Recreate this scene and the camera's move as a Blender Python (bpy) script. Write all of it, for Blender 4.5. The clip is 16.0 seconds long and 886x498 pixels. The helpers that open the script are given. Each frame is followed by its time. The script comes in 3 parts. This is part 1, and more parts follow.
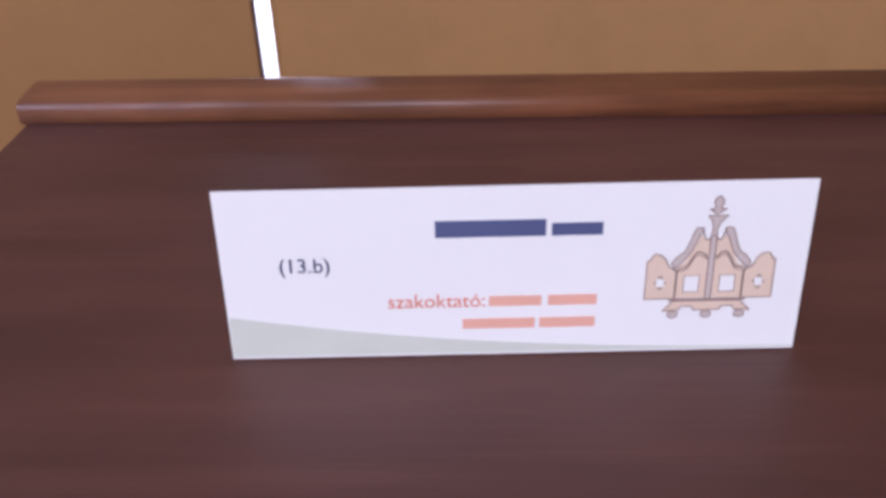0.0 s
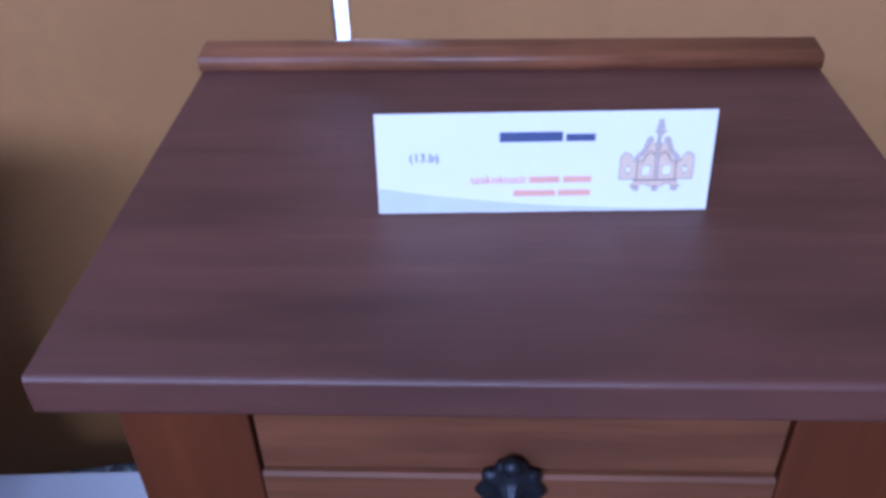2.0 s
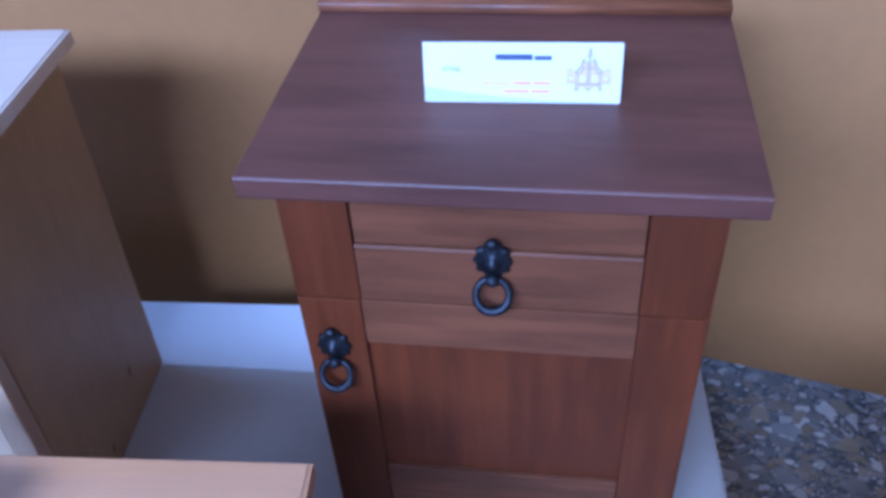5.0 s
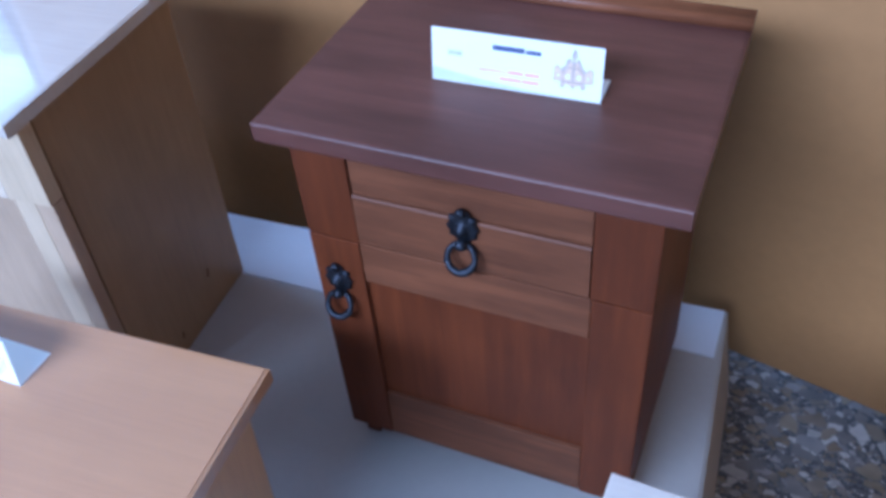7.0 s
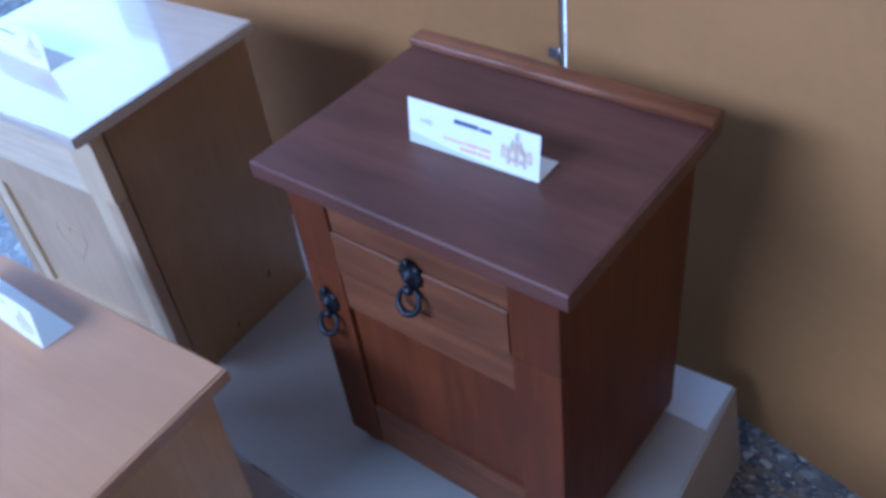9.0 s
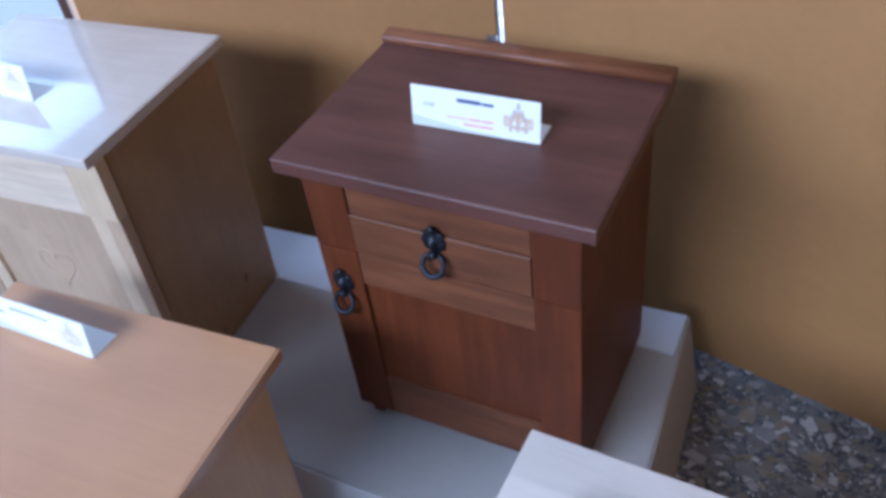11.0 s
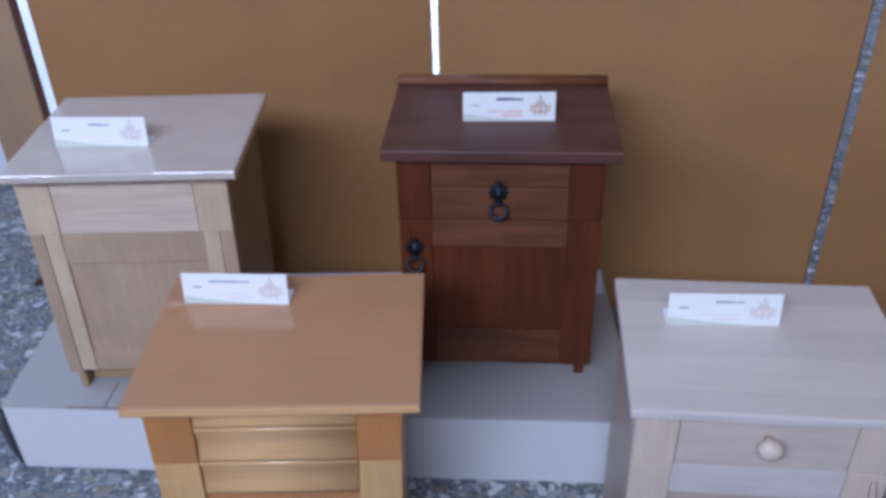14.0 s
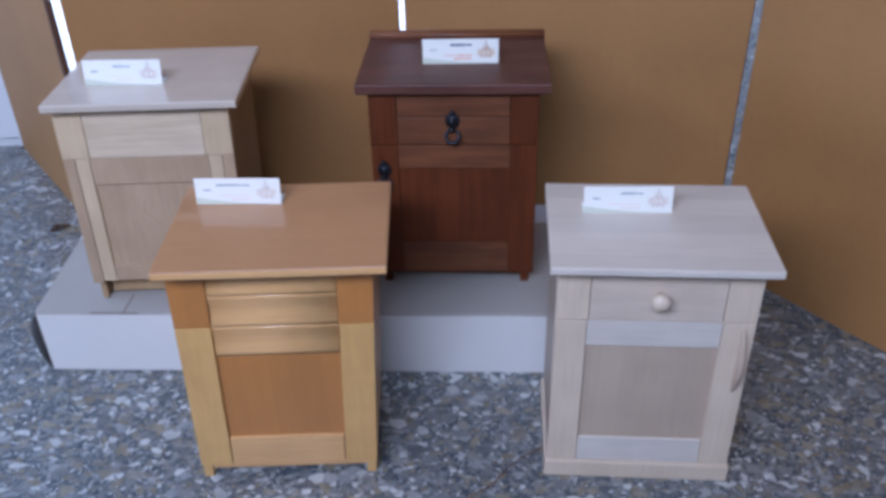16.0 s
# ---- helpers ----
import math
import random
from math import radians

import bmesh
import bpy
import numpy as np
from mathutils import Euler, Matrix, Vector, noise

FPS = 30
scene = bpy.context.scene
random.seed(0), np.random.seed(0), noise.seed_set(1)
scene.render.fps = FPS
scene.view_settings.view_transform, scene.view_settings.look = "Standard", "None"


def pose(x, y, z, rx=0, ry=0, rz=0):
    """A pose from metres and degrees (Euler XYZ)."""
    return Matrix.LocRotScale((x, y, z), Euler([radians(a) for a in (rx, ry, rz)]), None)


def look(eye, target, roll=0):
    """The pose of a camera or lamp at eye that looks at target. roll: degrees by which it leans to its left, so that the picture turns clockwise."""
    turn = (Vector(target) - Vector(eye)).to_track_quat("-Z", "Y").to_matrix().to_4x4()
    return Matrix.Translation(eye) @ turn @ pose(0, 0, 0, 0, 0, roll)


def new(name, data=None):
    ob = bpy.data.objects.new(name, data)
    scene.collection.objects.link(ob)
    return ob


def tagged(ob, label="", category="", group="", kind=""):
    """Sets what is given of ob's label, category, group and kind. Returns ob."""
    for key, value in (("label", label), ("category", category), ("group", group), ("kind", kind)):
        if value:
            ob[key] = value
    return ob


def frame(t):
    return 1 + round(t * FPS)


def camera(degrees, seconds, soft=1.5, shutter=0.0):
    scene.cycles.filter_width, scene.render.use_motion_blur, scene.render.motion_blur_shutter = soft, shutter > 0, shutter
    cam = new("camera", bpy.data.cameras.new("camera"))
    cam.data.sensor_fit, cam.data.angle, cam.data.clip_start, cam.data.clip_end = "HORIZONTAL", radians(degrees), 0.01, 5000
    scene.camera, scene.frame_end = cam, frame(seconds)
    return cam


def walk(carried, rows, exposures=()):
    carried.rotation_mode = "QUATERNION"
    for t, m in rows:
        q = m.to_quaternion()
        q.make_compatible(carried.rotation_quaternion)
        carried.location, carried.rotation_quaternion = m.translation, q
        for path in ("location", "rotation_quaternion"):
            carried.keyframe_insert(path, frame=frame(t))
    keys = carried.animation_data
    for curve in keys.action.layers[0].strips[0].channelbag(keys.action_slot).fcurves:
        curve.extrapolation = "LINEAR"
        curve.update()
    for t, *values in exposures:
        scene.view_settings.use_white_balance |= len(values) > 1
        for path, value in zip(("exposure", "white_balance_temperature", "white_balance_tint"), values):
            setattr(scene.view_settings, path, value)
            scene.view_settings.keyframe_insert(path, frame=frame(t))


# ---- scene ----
cam = camera(54.0, 16.0, soft=3.7)
PATH = [
    (0, (0.254, -0.097, 1.059), (0.197, 1.58, -0.029), -1.5),
    (0.5, (0.249, -0.131, 1.082), (0.168, 1.527, -0.034), -2.1),
    (1, (0.241, -0.183, 1.113), (0.141, 1.453, -0.034), -2.5),
    (1.5, (0.235, -0.232, 1.139), (0.141, 1.374, -0.049), -1.9),
    (2, (0.231, -0.304, 1.162), (0.147, 1.298, -0.033), -1.6),
    (2.5, (0.233, -0.38, 1.209), (0.159, 1.174, -0.048), -1.6),
    (3, (0.235, -0.449, 1.243), (0.163, 1.086, -0.037), -1.8),
    (3.5, (0.252, -0.522, 1.282), (0.142, 1.0, -0.011), -2.6),
    (4, (0.276, -0.579, 1.312), (0.109, 0.933, 0.014), -3.5),
    (6.5, (0.474, -0.666, 1.385), (-0.054, 0.708, 0.03), -4.8),
    (7, (0.563, -0.662, 1.419), (-0.087, 0.641, 0.049), -5.5),
    (7.5, (0.647, -0.646, 1.459), (-0.113, 0.597, 0.089), -5.7),
    (8, (0.773, -0.609, 1.475), (-0.164, 0.561, 0.15), -8.1),
    (8.5, (0.861, -0.559, 1.495), (-0.166, 0.538, 0.176), -8.4),
    (11, (0.764, -0.795, 1.592), (-0.012, 0.474, 0.255), -8.3),
    (11.5, (0.555, -0.940, 1.593), (0.036, 0.458, 0.256), -6.2),
    (12, (0.476, -1.068, 1.604), (0.061, 0.414, 0.334), -5.97),
    (12.5, (0.455, -1.188, 1.607), (0.058, 0.365, 0.411), -6.2),
    (13, (0.357, -1.324, 1.655), (0.079, 0.274, 0.484), -4.2),
    (13.5, (0.28, -1.476, 1.67), (0.094, 0.167, 0.544), -2.6),
    (14, (0.265, -1.624, 1.687), (0.124, 0.038, 0.583), -1.7),
    (14.5, (0.316, -1.78, 1.652), (0.18, -0.093, 0.585), -1.6),
    (15, (0.356, -1.904, 1.66), (0.229, -0.219, 0.591), -1.5),
    (15.5, (0.366, -1.97, 1.7), (0.257, -0.302, 0.602), -1.8),
    (16, (0.339, -2.092, 1.71), (0.242, -0.416, 0.623), -1.5),
]
EXPOSURES = [(0, -0.32, 6000, 36), (1.5, -0.10, 5200, 34), (2.5, -0.02, 4100, 26), (4, 0.45, 3930, 23), (6.5, 0.28, 4380, 21), (7.5, 0.36, 4430, 13), (8.5, -0.04, 4250, 16), (11, 0.08, 4850, 17), (11.6, -0.14, 4560, 17), (12.5, -0.46, 4800, 19), (13.5, -0.60, 5100, 24), (14.2, -0.62, 5150, 24), (16, -0.56, 5250, 23)]
walk(cam, [(t, look(eye, target, roll)) for t, eye, target, roll in PATH], EXPOSURES)

# ---- light ----
def lamp(name, kind, energy, m, colour=(1, 1, 1), size=(1, 1)):
    data = bpy.data.lights.new(name, kind)
    data.energy, data.color = energy, colour
    if kind == "AREA":
        data.shape, data.size, data.size_y = "RECTANGLE", size[0], size[1]
    ob = new(name, data)
    ob.matrix_world = m
    return ob


world = bpy.data.worlds.new("sky")
scene.world = world
world.use_nodes = True
wn = world.node_tree
sky = wn.nodes.new("ShaderNodeTexSky")
sky.sky_type, sky.sun_disc = "NISHITA", False
sky.sun_elevation, sky.sun_rotation = radians(35), radians(-60)
wn.links.new(sky.outputs[0], wn.nodes["Background"].inputs[0])
wn.nodes["Background"].inputs[1].default_value = 0.05

# daylight in the openings of the window walls
HALL_L, HALL_R, HALL_B, HALL_F, HALL_H = -4.6, 4.6, 4.6, -3.5, 4.0
lamp("window_light_front", "AREA", 62, look((-2.4, HALL_F + 0.05, 3.3), (-0.2, 0.2, 0.5)), (0.93, 0.96, 1.0), (1.6, 0.36))
lamp("window_light_front", "AREA", 205, look((-0.5, HALL_F + 0.05, 3.25), (-0.1, 0.2, 0.5)), (0.90, 0.95, 1.0), (2.2, 0.8))
lamp("window_light_left", "AREA", 85, look((HALL_L + 0.05, 2.65, 2.6), (0, 2.65, 2.6)), (0.55, 0.77, 1.0), (3.4, 2.0))
lamp("window_light_back", "AREA", 600, look((-1.0, HALL_B - 0.05, 1.2), (-1.0, 0, 1.2)), (0.82, 0.92, 1.0), (5.8, 2.2))
lamp("window_light_side", "AREA", 88, look((HALL_L + 0.05, 0.0, 2.0), (0, 0.0, 2.0)), (0.62, 0.80, 1.0), (1.2, 1.2))


# ---- materials ----
def mat(name):
    m = bpy.data.materials.new(name)
    m.use_nodes = True
    return m, m.node_tree, m.node_tree.nodes["Principled BSDF"]


def node(nt, kind, **values):
    n = nt.nodes.new(kind)
    for k, v in values.items():
        n.inputs[k.replace("_", " ")].default_value = v
    return n


def ramp(nt, fac, stops):
    r = nt.nodes.new("ShaderNodeValToRGB")
    while len(r.color_ramp.elements) < len(stops):
        r.color_ramp.elements.new(0.5)
    for e, (p, c) in zip(r.color_ramp.elements, stops):
        e.position, e.color = p, (*c, 1)
    nt.links.new(fac, r.inputs[0])
    return r.outputs[0]


def blend(nt, fac, a, b, how="MIX"):
    n = nt.nodes.new("ShaderNodeMix")
    n.data_type, n.blend_type = "RGBA", how
    for sock, v in ((n.inputs[0], fac), (n.inputs[6], a), (n.inputs[7], b)):
        if isinstance(v, bpy.types.NodeSocket):
            nt.links.new(v, sock)
        else:
            sock.default_value = v if isinstance(v, (int, float)) else (*v, 1)
    return n.outputs[2]


def wood(name, dark, light, axis="x", rough=0.35, coat=0.0, stave=0.0, figure=1.0, bump=0.15, streaks=0.07, cloud=0.0, spec=0.5):
    """Wood with the grain along one axis: broad figure, fine fibres, pores and glued staves of slightly different tone."""
    m, nt, b = mat(name)
    co = nt.nodes.new("ShaderNodeTexCoord")
    info = nt.nodes.new("ShaderNodeObjectInfo")
    shift = nt.nodes.new("ShaderNodeVectorMath")
    shift.operation = "MULTIPLY_ADD"
    comb = nt.nodes.new("ShaderNodeCombineXYZ")
    for i in range(3):
        nt.links.new(info.outputs["Random"], comb.inputs[i])
    nt.links.new(comb.outputs[0], shift.inputs[0])
    shift.inputs[1].default_value = (7.3, 5.1, 3.7)
    nt.links.new(co.outputs["Object"], shift.inputs[2])

    def stretched(along, across):
        mp = nt.nodes.new("ShaderNodeMapping")
        s = [across] * 3
        s["xyz".index(axis)] = along
        mp.inputs["Scale"].default_value = s
        nt.links.new(shift.outputs[0], mp.inputs[0])
        return mp.outputs[0]

    broad = node(nt, "ShaderNodeTexNoise", Scale=1.0, Detail=4.0, Roughness=0.55, Distortion=0.6)
    nt.links.new(stretched(1.6, 14.0), broad.inputs["Vector"])
    fine = node(nt, "ShaderNodeTexNoise", Scale=1.0, Detail=6.0, Roughness=0.7)
    nt.links.new(stretched(9.0, 260.0), fine.inputs["Vector"])
    blot = node(nt, "ShaderNodeTexNoise", Scale=9.0, Detail=3.0)
    nt.links.new(shift.outputs[0], blot.inputs["Vector"])
    streak = node(nt, "ShaderNodeTexNoise", Scale=1.0, Detail=3.0, Roughness=0.6)
    nt.links.new(stretched(4.5, 75.0), streak.inputs["Vector"])
    mid = tuple((p + q) / 2 for p, q in zip(dark, light))
    col = ramp(nt, broad.outputs[0], [(0.5 - 0.22 / figure, dark), (0.5, mid), (0.5 + 0.22 / figure, light)])
    col = blend(nt, 0.45, col, ramp(nt, fine.outputs[0], [(0.3, tuple(c * 0.55 for c in mid)), (0.62, mid)]))
    col = blend(nt, 0.35, col, ramp(nt, blot.outputs[0], [(0.35, tuple(c * 0.8 for c in mid)), (0.7, light)]))
    col = blend(nt, streaks, col, ramp(nt, streak.outputs[0], [(0.36, tuple(c * 0.6 for c in mid)), (0.5, mid), (0.66, tuple(min(1, c * 1.25) for c in light))]))
    if cloud:
        haze = node(nt, "ShaderNodeTexNoise", Scale=1.0, Detail=6.0, Roughness=0.62)
        nt.links.new(stretched(5.0, 15.0), haze.inputs["Vector"])
        col = blend(nt, cloud, col, ramp(nt, haze.outputs[0], [(0.36, tuple(c * 0.45 for c in dark)), (0.5, mid), (0.66, tuple(c * 1.15 for c in light))]))
    if stave:
        st = nt.nodes.new("ShaderNodeTexVoronoi")
        st.voronoi_dimensions = "1D"
        st.inputs["Scale"].default_value = 1 / stave
        sep = nt.nodes.new("ShaderNodeSeparateXYZ")
        nt.links.new(shift.outputs[0], sep.inputs[0])
        nt.links.new(sep.outputs["y" == axis and "X" or axis == "x" and "Y" or "X"], st.inputs["W"])
        sw = nt.nodes.new("ShaderNodeSeparateColor")
        nt.links.new(st.outputs["Color"], sw.inputs[0])
        col = blend(nt, 0.4, col, ramp(nt, sw.outputs[0], [(0.0, tuple(c * 0.82 for c in mid)), (1.0, tuple(min(1, c * 1.15) for c in mid))]))
    nt.links.new(col, b.inputs["Base Color"])
    rr = nt.nodes.new("ShaderNodeMapRange")
    rr.inputs[3].default_value, rr.inputs[4].default_value = rough - 0.03, rough + 0.05
    nt.links.new(blot.outputs[0], rr.inputs[0])
    nt.links.new(rr.outputs[0], b.inputs["Roughness"])
    b.inputs["Specular IOR Level"].default_value = spec
    b.inputs["Coat Weight"].default_value, b.inputs["Coat Roughness"].default_value = coat, 0.045
    bp = node(nt, "ShaderNodeBump", Strength=bump, Distance=0.0008)
    nt.links.new(fine.outputs[0], bp.inputs["Height"])
    nt.links.new(bp.outputs[0], b.inputs["Normal"])
    return m


def plain(name, colour, rough=0.6, vary=0.08, scale=6.0, metal=0.0, bump=0.0, bump_scale=60.0):
    """A surface of one colour with soft unevenness at two scales."""
    m, nt, b = mat(name)
    co = nt.nodes.new("ShaderNodeTexCoord")
    n1 = node(nt, "ShaderNodeTexNoise", Scale=scale, Detail=4.0)
    n2 = node(nt, "ShaderNodeTexNoise", Scale=scale * 14, Detail=3.0)
    for n in (n1, n2):
        nt.links.new(co.outputs["Object"], n.inputs["Vector"])
    a = ramp(nt, n1.outputs[0], [(0.3, tuple(c * (1 - vary) for c in colour)), (0.7, tuple(min(1, c * (1 + vary)) for c in colour))])
    c2 = ramp(nt, n2.outputs[0], [(0.35, tuple(c * (1 - vary) for c in colour)), (0.65, colour)])
    nt.links.new(blend(nt, 0.4, a, c2), b.inputs["Base Color"])
    b.inputs["Roughness"].default_value, b.inputs["Metallic"].default_value = rough, metal
    if bump:
        n3 = node(nt, "ShaderNodeTexNoise", Scale=bump_scale, Detail=4.0)
        nt.links.new(co.outputs["Object"], n3.inputs["Vector"])
        bp = node(nt, "ShaderNodeBump", Strength=bump, Distance=0.002)
        nt.links.new(n3.outputs[0], bp.inputs["Height"])
        nt.links.new(bp.outputs[0], b.inputs["Normal"])
    return m


def terrazzo():
    """Polished terrazzo: angular marble chips of several sizes and colours in a grey cement."""
    m, nt, b = mat("terrazzo")
    co = nt.nodes.new("ShaderNodeTexCoord")
    warp = node(nt, "ShaderNodeTexNoise", Scale=22.0, Detail=2.0)
    nt.links.new(co.outputs["Object"], warp.inputs["Vector"])
    add = nt.nodes.new("ShaderNodeVectorMath")
    add.operation = "MULTIPLY_ADD"
    nt.links.new(warp.outputs["Color"], add.inputs[0])
    add.inputs[1].default_value = (0.02, 0.02, 0.0)
    nt.links.new(co.outputs["Object"], add.inputs[2])
    cement = node(nt, "ShaderNodeTexNoise", Scale=160.0, Detail=4.0)
    nt.links.new(co.outputs["Object"], cement.inputs["Vector"])
    col = ramp(nt, cement.outputs[0], [(0.35, (0.042, 0.054, 0.068)), (0.6, (0.088, 0.107, 0.127)), (0.72, (0.19, 0.21, 0.23))])
    tones = [(0.0, (0.070, 0.081, 0.094)), (0.22, (0.155, 0.166, 0.175)), (0.42, (0.215, 0.190, 0.128)), (0.54, (0.155, 0.122, 0.068)),
             (0.63, (0.145, 0.170, 0.195)), (0.79, (0.29, 0.305, 0.312)), (0.92, (0.53, 0.545, 0.545))]
    for scale, rim, share, angle in ((130.0, 0.10, 0.5, 0.4), (70.0, 0.08, 0.42, 1.1), (42.0, 0.07, 0.34, 0.7), (26.0, 0.06, 0.18, 0.0)):
        mp = nt.nodes.new("ShaderNodeMapping")
        mp.inputs["Rotation"].default_value = (0, 0, angle)
        mp.inputs["Scale"].default_value = (1.0, 1.35, 1.0)
        nt.links.new(add.outputs[0], mp.inputs[0])
        cell, edge = nt.nodes.new("ShaderNodeTexVoronoi"), nt.nodes.new("ShaderNodeTexVoronoi")
        edge.feature = "DISTANCE_TO_EDGE"
        for v in (cell, edge):
            v.voronoi_dimensions = "2D"
            v.inputs["Scale"].default_value = scale
            nt.links.new(mp.outputs[0], v.inputs["Vector"])
        sep = nt.nodes.new("ShaderNodeSeparateColor")
        nt.links.new(cell.outputs["Color"], sep.inputs[0])
        tone = ramp(nt, sep.outputs[0], tones)
        vein = blend(nt, 0.22, tone, ramp(nt, warp.outputs[0], [(0.35, (0.12, 0.12, 0.12)), (0.65, (0.45, 0.43, 0.40))]))
        inside = nt.nodes.new("ShaderNodeMath")
        inside.operation = "GREATER_THAN"
        inside.inputs[1].default_value = rim
        nt.links.new(edge.outputs["Distance"], inside.inputs[0])
        some = nt.nodes.new("ShaderNodeMath")
        some.operation = "LESS_THAN"
        some.inputs[1].default_value = share
        nt.links.new(sep.outputs[1], some.inputs[0])
        both = nt.nodes.new("ShaderNodeMath")
        both.operation = "MULTIPLY"
        nt.links.new(inside.outputs[0], both.inputs[0])
        nt.links.new(some.outputs[0], both.inputs[1])
        col = blend(nt, both.outputs[0], col, vein)
    nt.links.new(col, b.inputs["Base Color"])
    dirt = node(nt, "ShaderNodeTexNoise", Scale=3.0, Detail=4.0)
    nt.links.new(co.outputs["Object"], dirt.inputs["Vector"])
    rr = nt.nodes.new("ShaderNodeMapRange")
    rr.inputs[3].default_value, rr.inputs[4].default_value = 0.20, 0.36
    nt.links.new(dirt.outputs[0], rr.inputs[0])
    nt.links.new(rr.outputs[0], b.inputs["Roughness"])
    return m


M_MAHOG_X = wood("mahogany_stain_across", (0.046, 0.0170, 0.0128), (0.135, 0.051, 0.036), "x", 0.46, 0.0, 0.09, 1.9, 0.35, 0.5, 0.40)
M_MAHOG_Z = wood("mahogany_stain_upright", (0.036, 0.0090, 0.0032), (0.158, 0.040, 0.0100), "z", 0.52, 0.0, 0.06, 1.8, 0.25, 0.4, 0.25, 0.28)
M_MAHOG_RAIL = wood("mahogany_rail", (0.068, 0.0240, 0.0105), (0.185, 0.068, 0.027), "x", 0.58, 0.0, 0.0, 1.7, 0.25, 0.4, 0.28, 0.32)
M_MAHOG_STRIP = wood("mahogany_strip", (0.046, 0.0150, 0.0075), (0.26, 0.098, 0.040), "x", 0.42, 0.0, 0.0, 2.2, 0.3, 0.65, 0.45)
# top only: bluish sky sheen put into a whiter, greyer birch
M_BIRCH_X = wood("birch_across", (0.50, 0.42, 0.34), (0.63, 0.56, 0.48), "x", 0.24, 1.0, 0.11, 0.8, 0.05)
M_KNOT = plain("wood_knot", (0.19, 0.10, 0.045), 0.6, 0.3, 80.0)
M_BIRCH_RAIL = wood("birch_rail", (0.53, 0.41, 0.27), (0.71, 0.59, 0.44), "x", 0.42, 0.1, 0.0, 1.9, 0.08, 0.2)
M_BIRCH_Z = wood("birch_upright", (0.54, 0.40, 0.24), (0.70, 0.56, 0.38), "z", 0.4, 0.1, 0.0, 0.8, 0.08)
M_BIRCH_PANEL = wood("birch_panel", (0.40, 0.28, 0.17), (0.52, 0.38, 0.25), "z", 0.45, 0.1, 0.0, 0.8, 0.08)
# shade on the sides and underparts put into a browner birch
M_BIRCH_SHADE = wood("birch_shaded", (0.345, 0.22, 0.108), (0.445, 0.305, 0.165), "z", 0.5, 0.0, 0.0, 0.8, 0.08)
M_ALDER_X = wood("alder_across", (0.385, 0.190, 0.084), (0.475, 0.253, 0.113), "x", 0.3, 0.65, 0.1, 0.8, 0.06)
M_ALDER_Z = wood("alder_upright", (0.38, 0.15, 0.030), (0.52, 0.225, 0.055), "z", 0.36, 0.3, 0.08, 0.9, 0.08)
M_HONEY_Z = wood("honey_upright", (0.57, 0.315, 0.092), (0.71, 0.435, 0.155), "z", 0.36, 0.3, 0.0, 0.8, 0.08)
M_HONEY_SIDE = wood("honey_side", (0.47, 0.245, 0.075), (0.60, 0.335, 0.115), "z", 0.4, 0.2, 0.0, 0.8, 0.08)
M_HONEY_X = wood("honey_across", (0.62, 0.335, 0.125), (0.74, 0.45, 0.19), "x", 0.34, 0.3, 0.0, 0.8, 0.08)
M_LIMED_X = wood("limed_across", (0.535, 0.455, 0.38), (0.66, 0.59, 0.505), "x", 0.36, 0.2, 0.09, 0.8, 0.08)
M_LIMED_RAIL = wood("limed_drawer", (0.58, 0.475, 0.375), (0.70, 0.595, 0.49), "x", 0.42, 0.1, 0.0, 1.0, 0.08)
M_LIMED_Z = wood("limed_upright", (0.62, 0.495, 0.365), (0.74, 0.62, 0.485), "z", 0.42, 0.1, 0.0, 0.8, 0.08)
M_LIMED_PANEL = wood("limed_panel", (0.42, 0.325, 0.24), (0.535, 0.43, 0.335), "z", 0.42, 0.1, 0.07, 0.8, 0.08)
M_PALE_RAIL = wood("limed_rail", (0.61, 0.555, 0.49), (0.71, 0.655, 0.59), "x", 0.4, 0.1, 0.0, 0.8, 0.06)
M_IRON = plain("blackened_iron", (0.030, 0.032, 0.040), 0.46, 0.3, 40.0, 0.8, 0.3, 300.0)
M_CARD = plain("white_card", (0.83, 0.84, 0.79), 0.6, 0.02, 12.0)
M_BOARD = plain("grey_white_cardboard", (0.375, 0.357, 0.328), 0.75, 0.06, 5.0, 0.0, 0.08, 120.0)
# shade on the bent end flap, given as a dark board colour
M_BOARD_SHADE = plain("shaded_cardboard", (0.22, 0.21, 0.20), 0.8, 0.1, 8.0)
# same board as the top, with the front light put into its colour
M_BOARD_LIT = plain("lit_cardboard", (0.70, 0.70, 0.69), 0.6, 0.04, 5.0)
# bluish light on the platform behind the cabinets, put into the colour
M_REAR_LIGHT = plain("bluish_lit_cardboard", (0.57, 0.60, 0.645), 0.45, 0.04, 5.0)
M_PANEL = plain("brown_hardboard", (0.35, 0.178, 0.058), 0.62, 0.13, 3.0, 0.0, 0.18, 140.0)
M_EDGE = plain("dark_board_edge", (0.10, 0.045, 0.025), 0.6, 0.15, 20.0)
# unseen wall and ceiling colours, set dark to hold down bounced light
M_WALL = plain("dark_unseen_wall", (0.13, 0.115, 0.095), 0.8, 0.04, 1.5, 0.0, 0.1, 80.0)
M_CEIL = plain("dark_unseen_ceiling", (0.22, 0.24, 0.27), 0.85, 0.03, 1.5)
M_WHITE = plain("white_paint", (0.74, 0.77, 0.80), 0.45, 0.03, 3.0)
M_BLUE_INK = plain("dark_blue_ink", (0.018, 0.030, 0.11), 0.7, 0.05, 50.0)
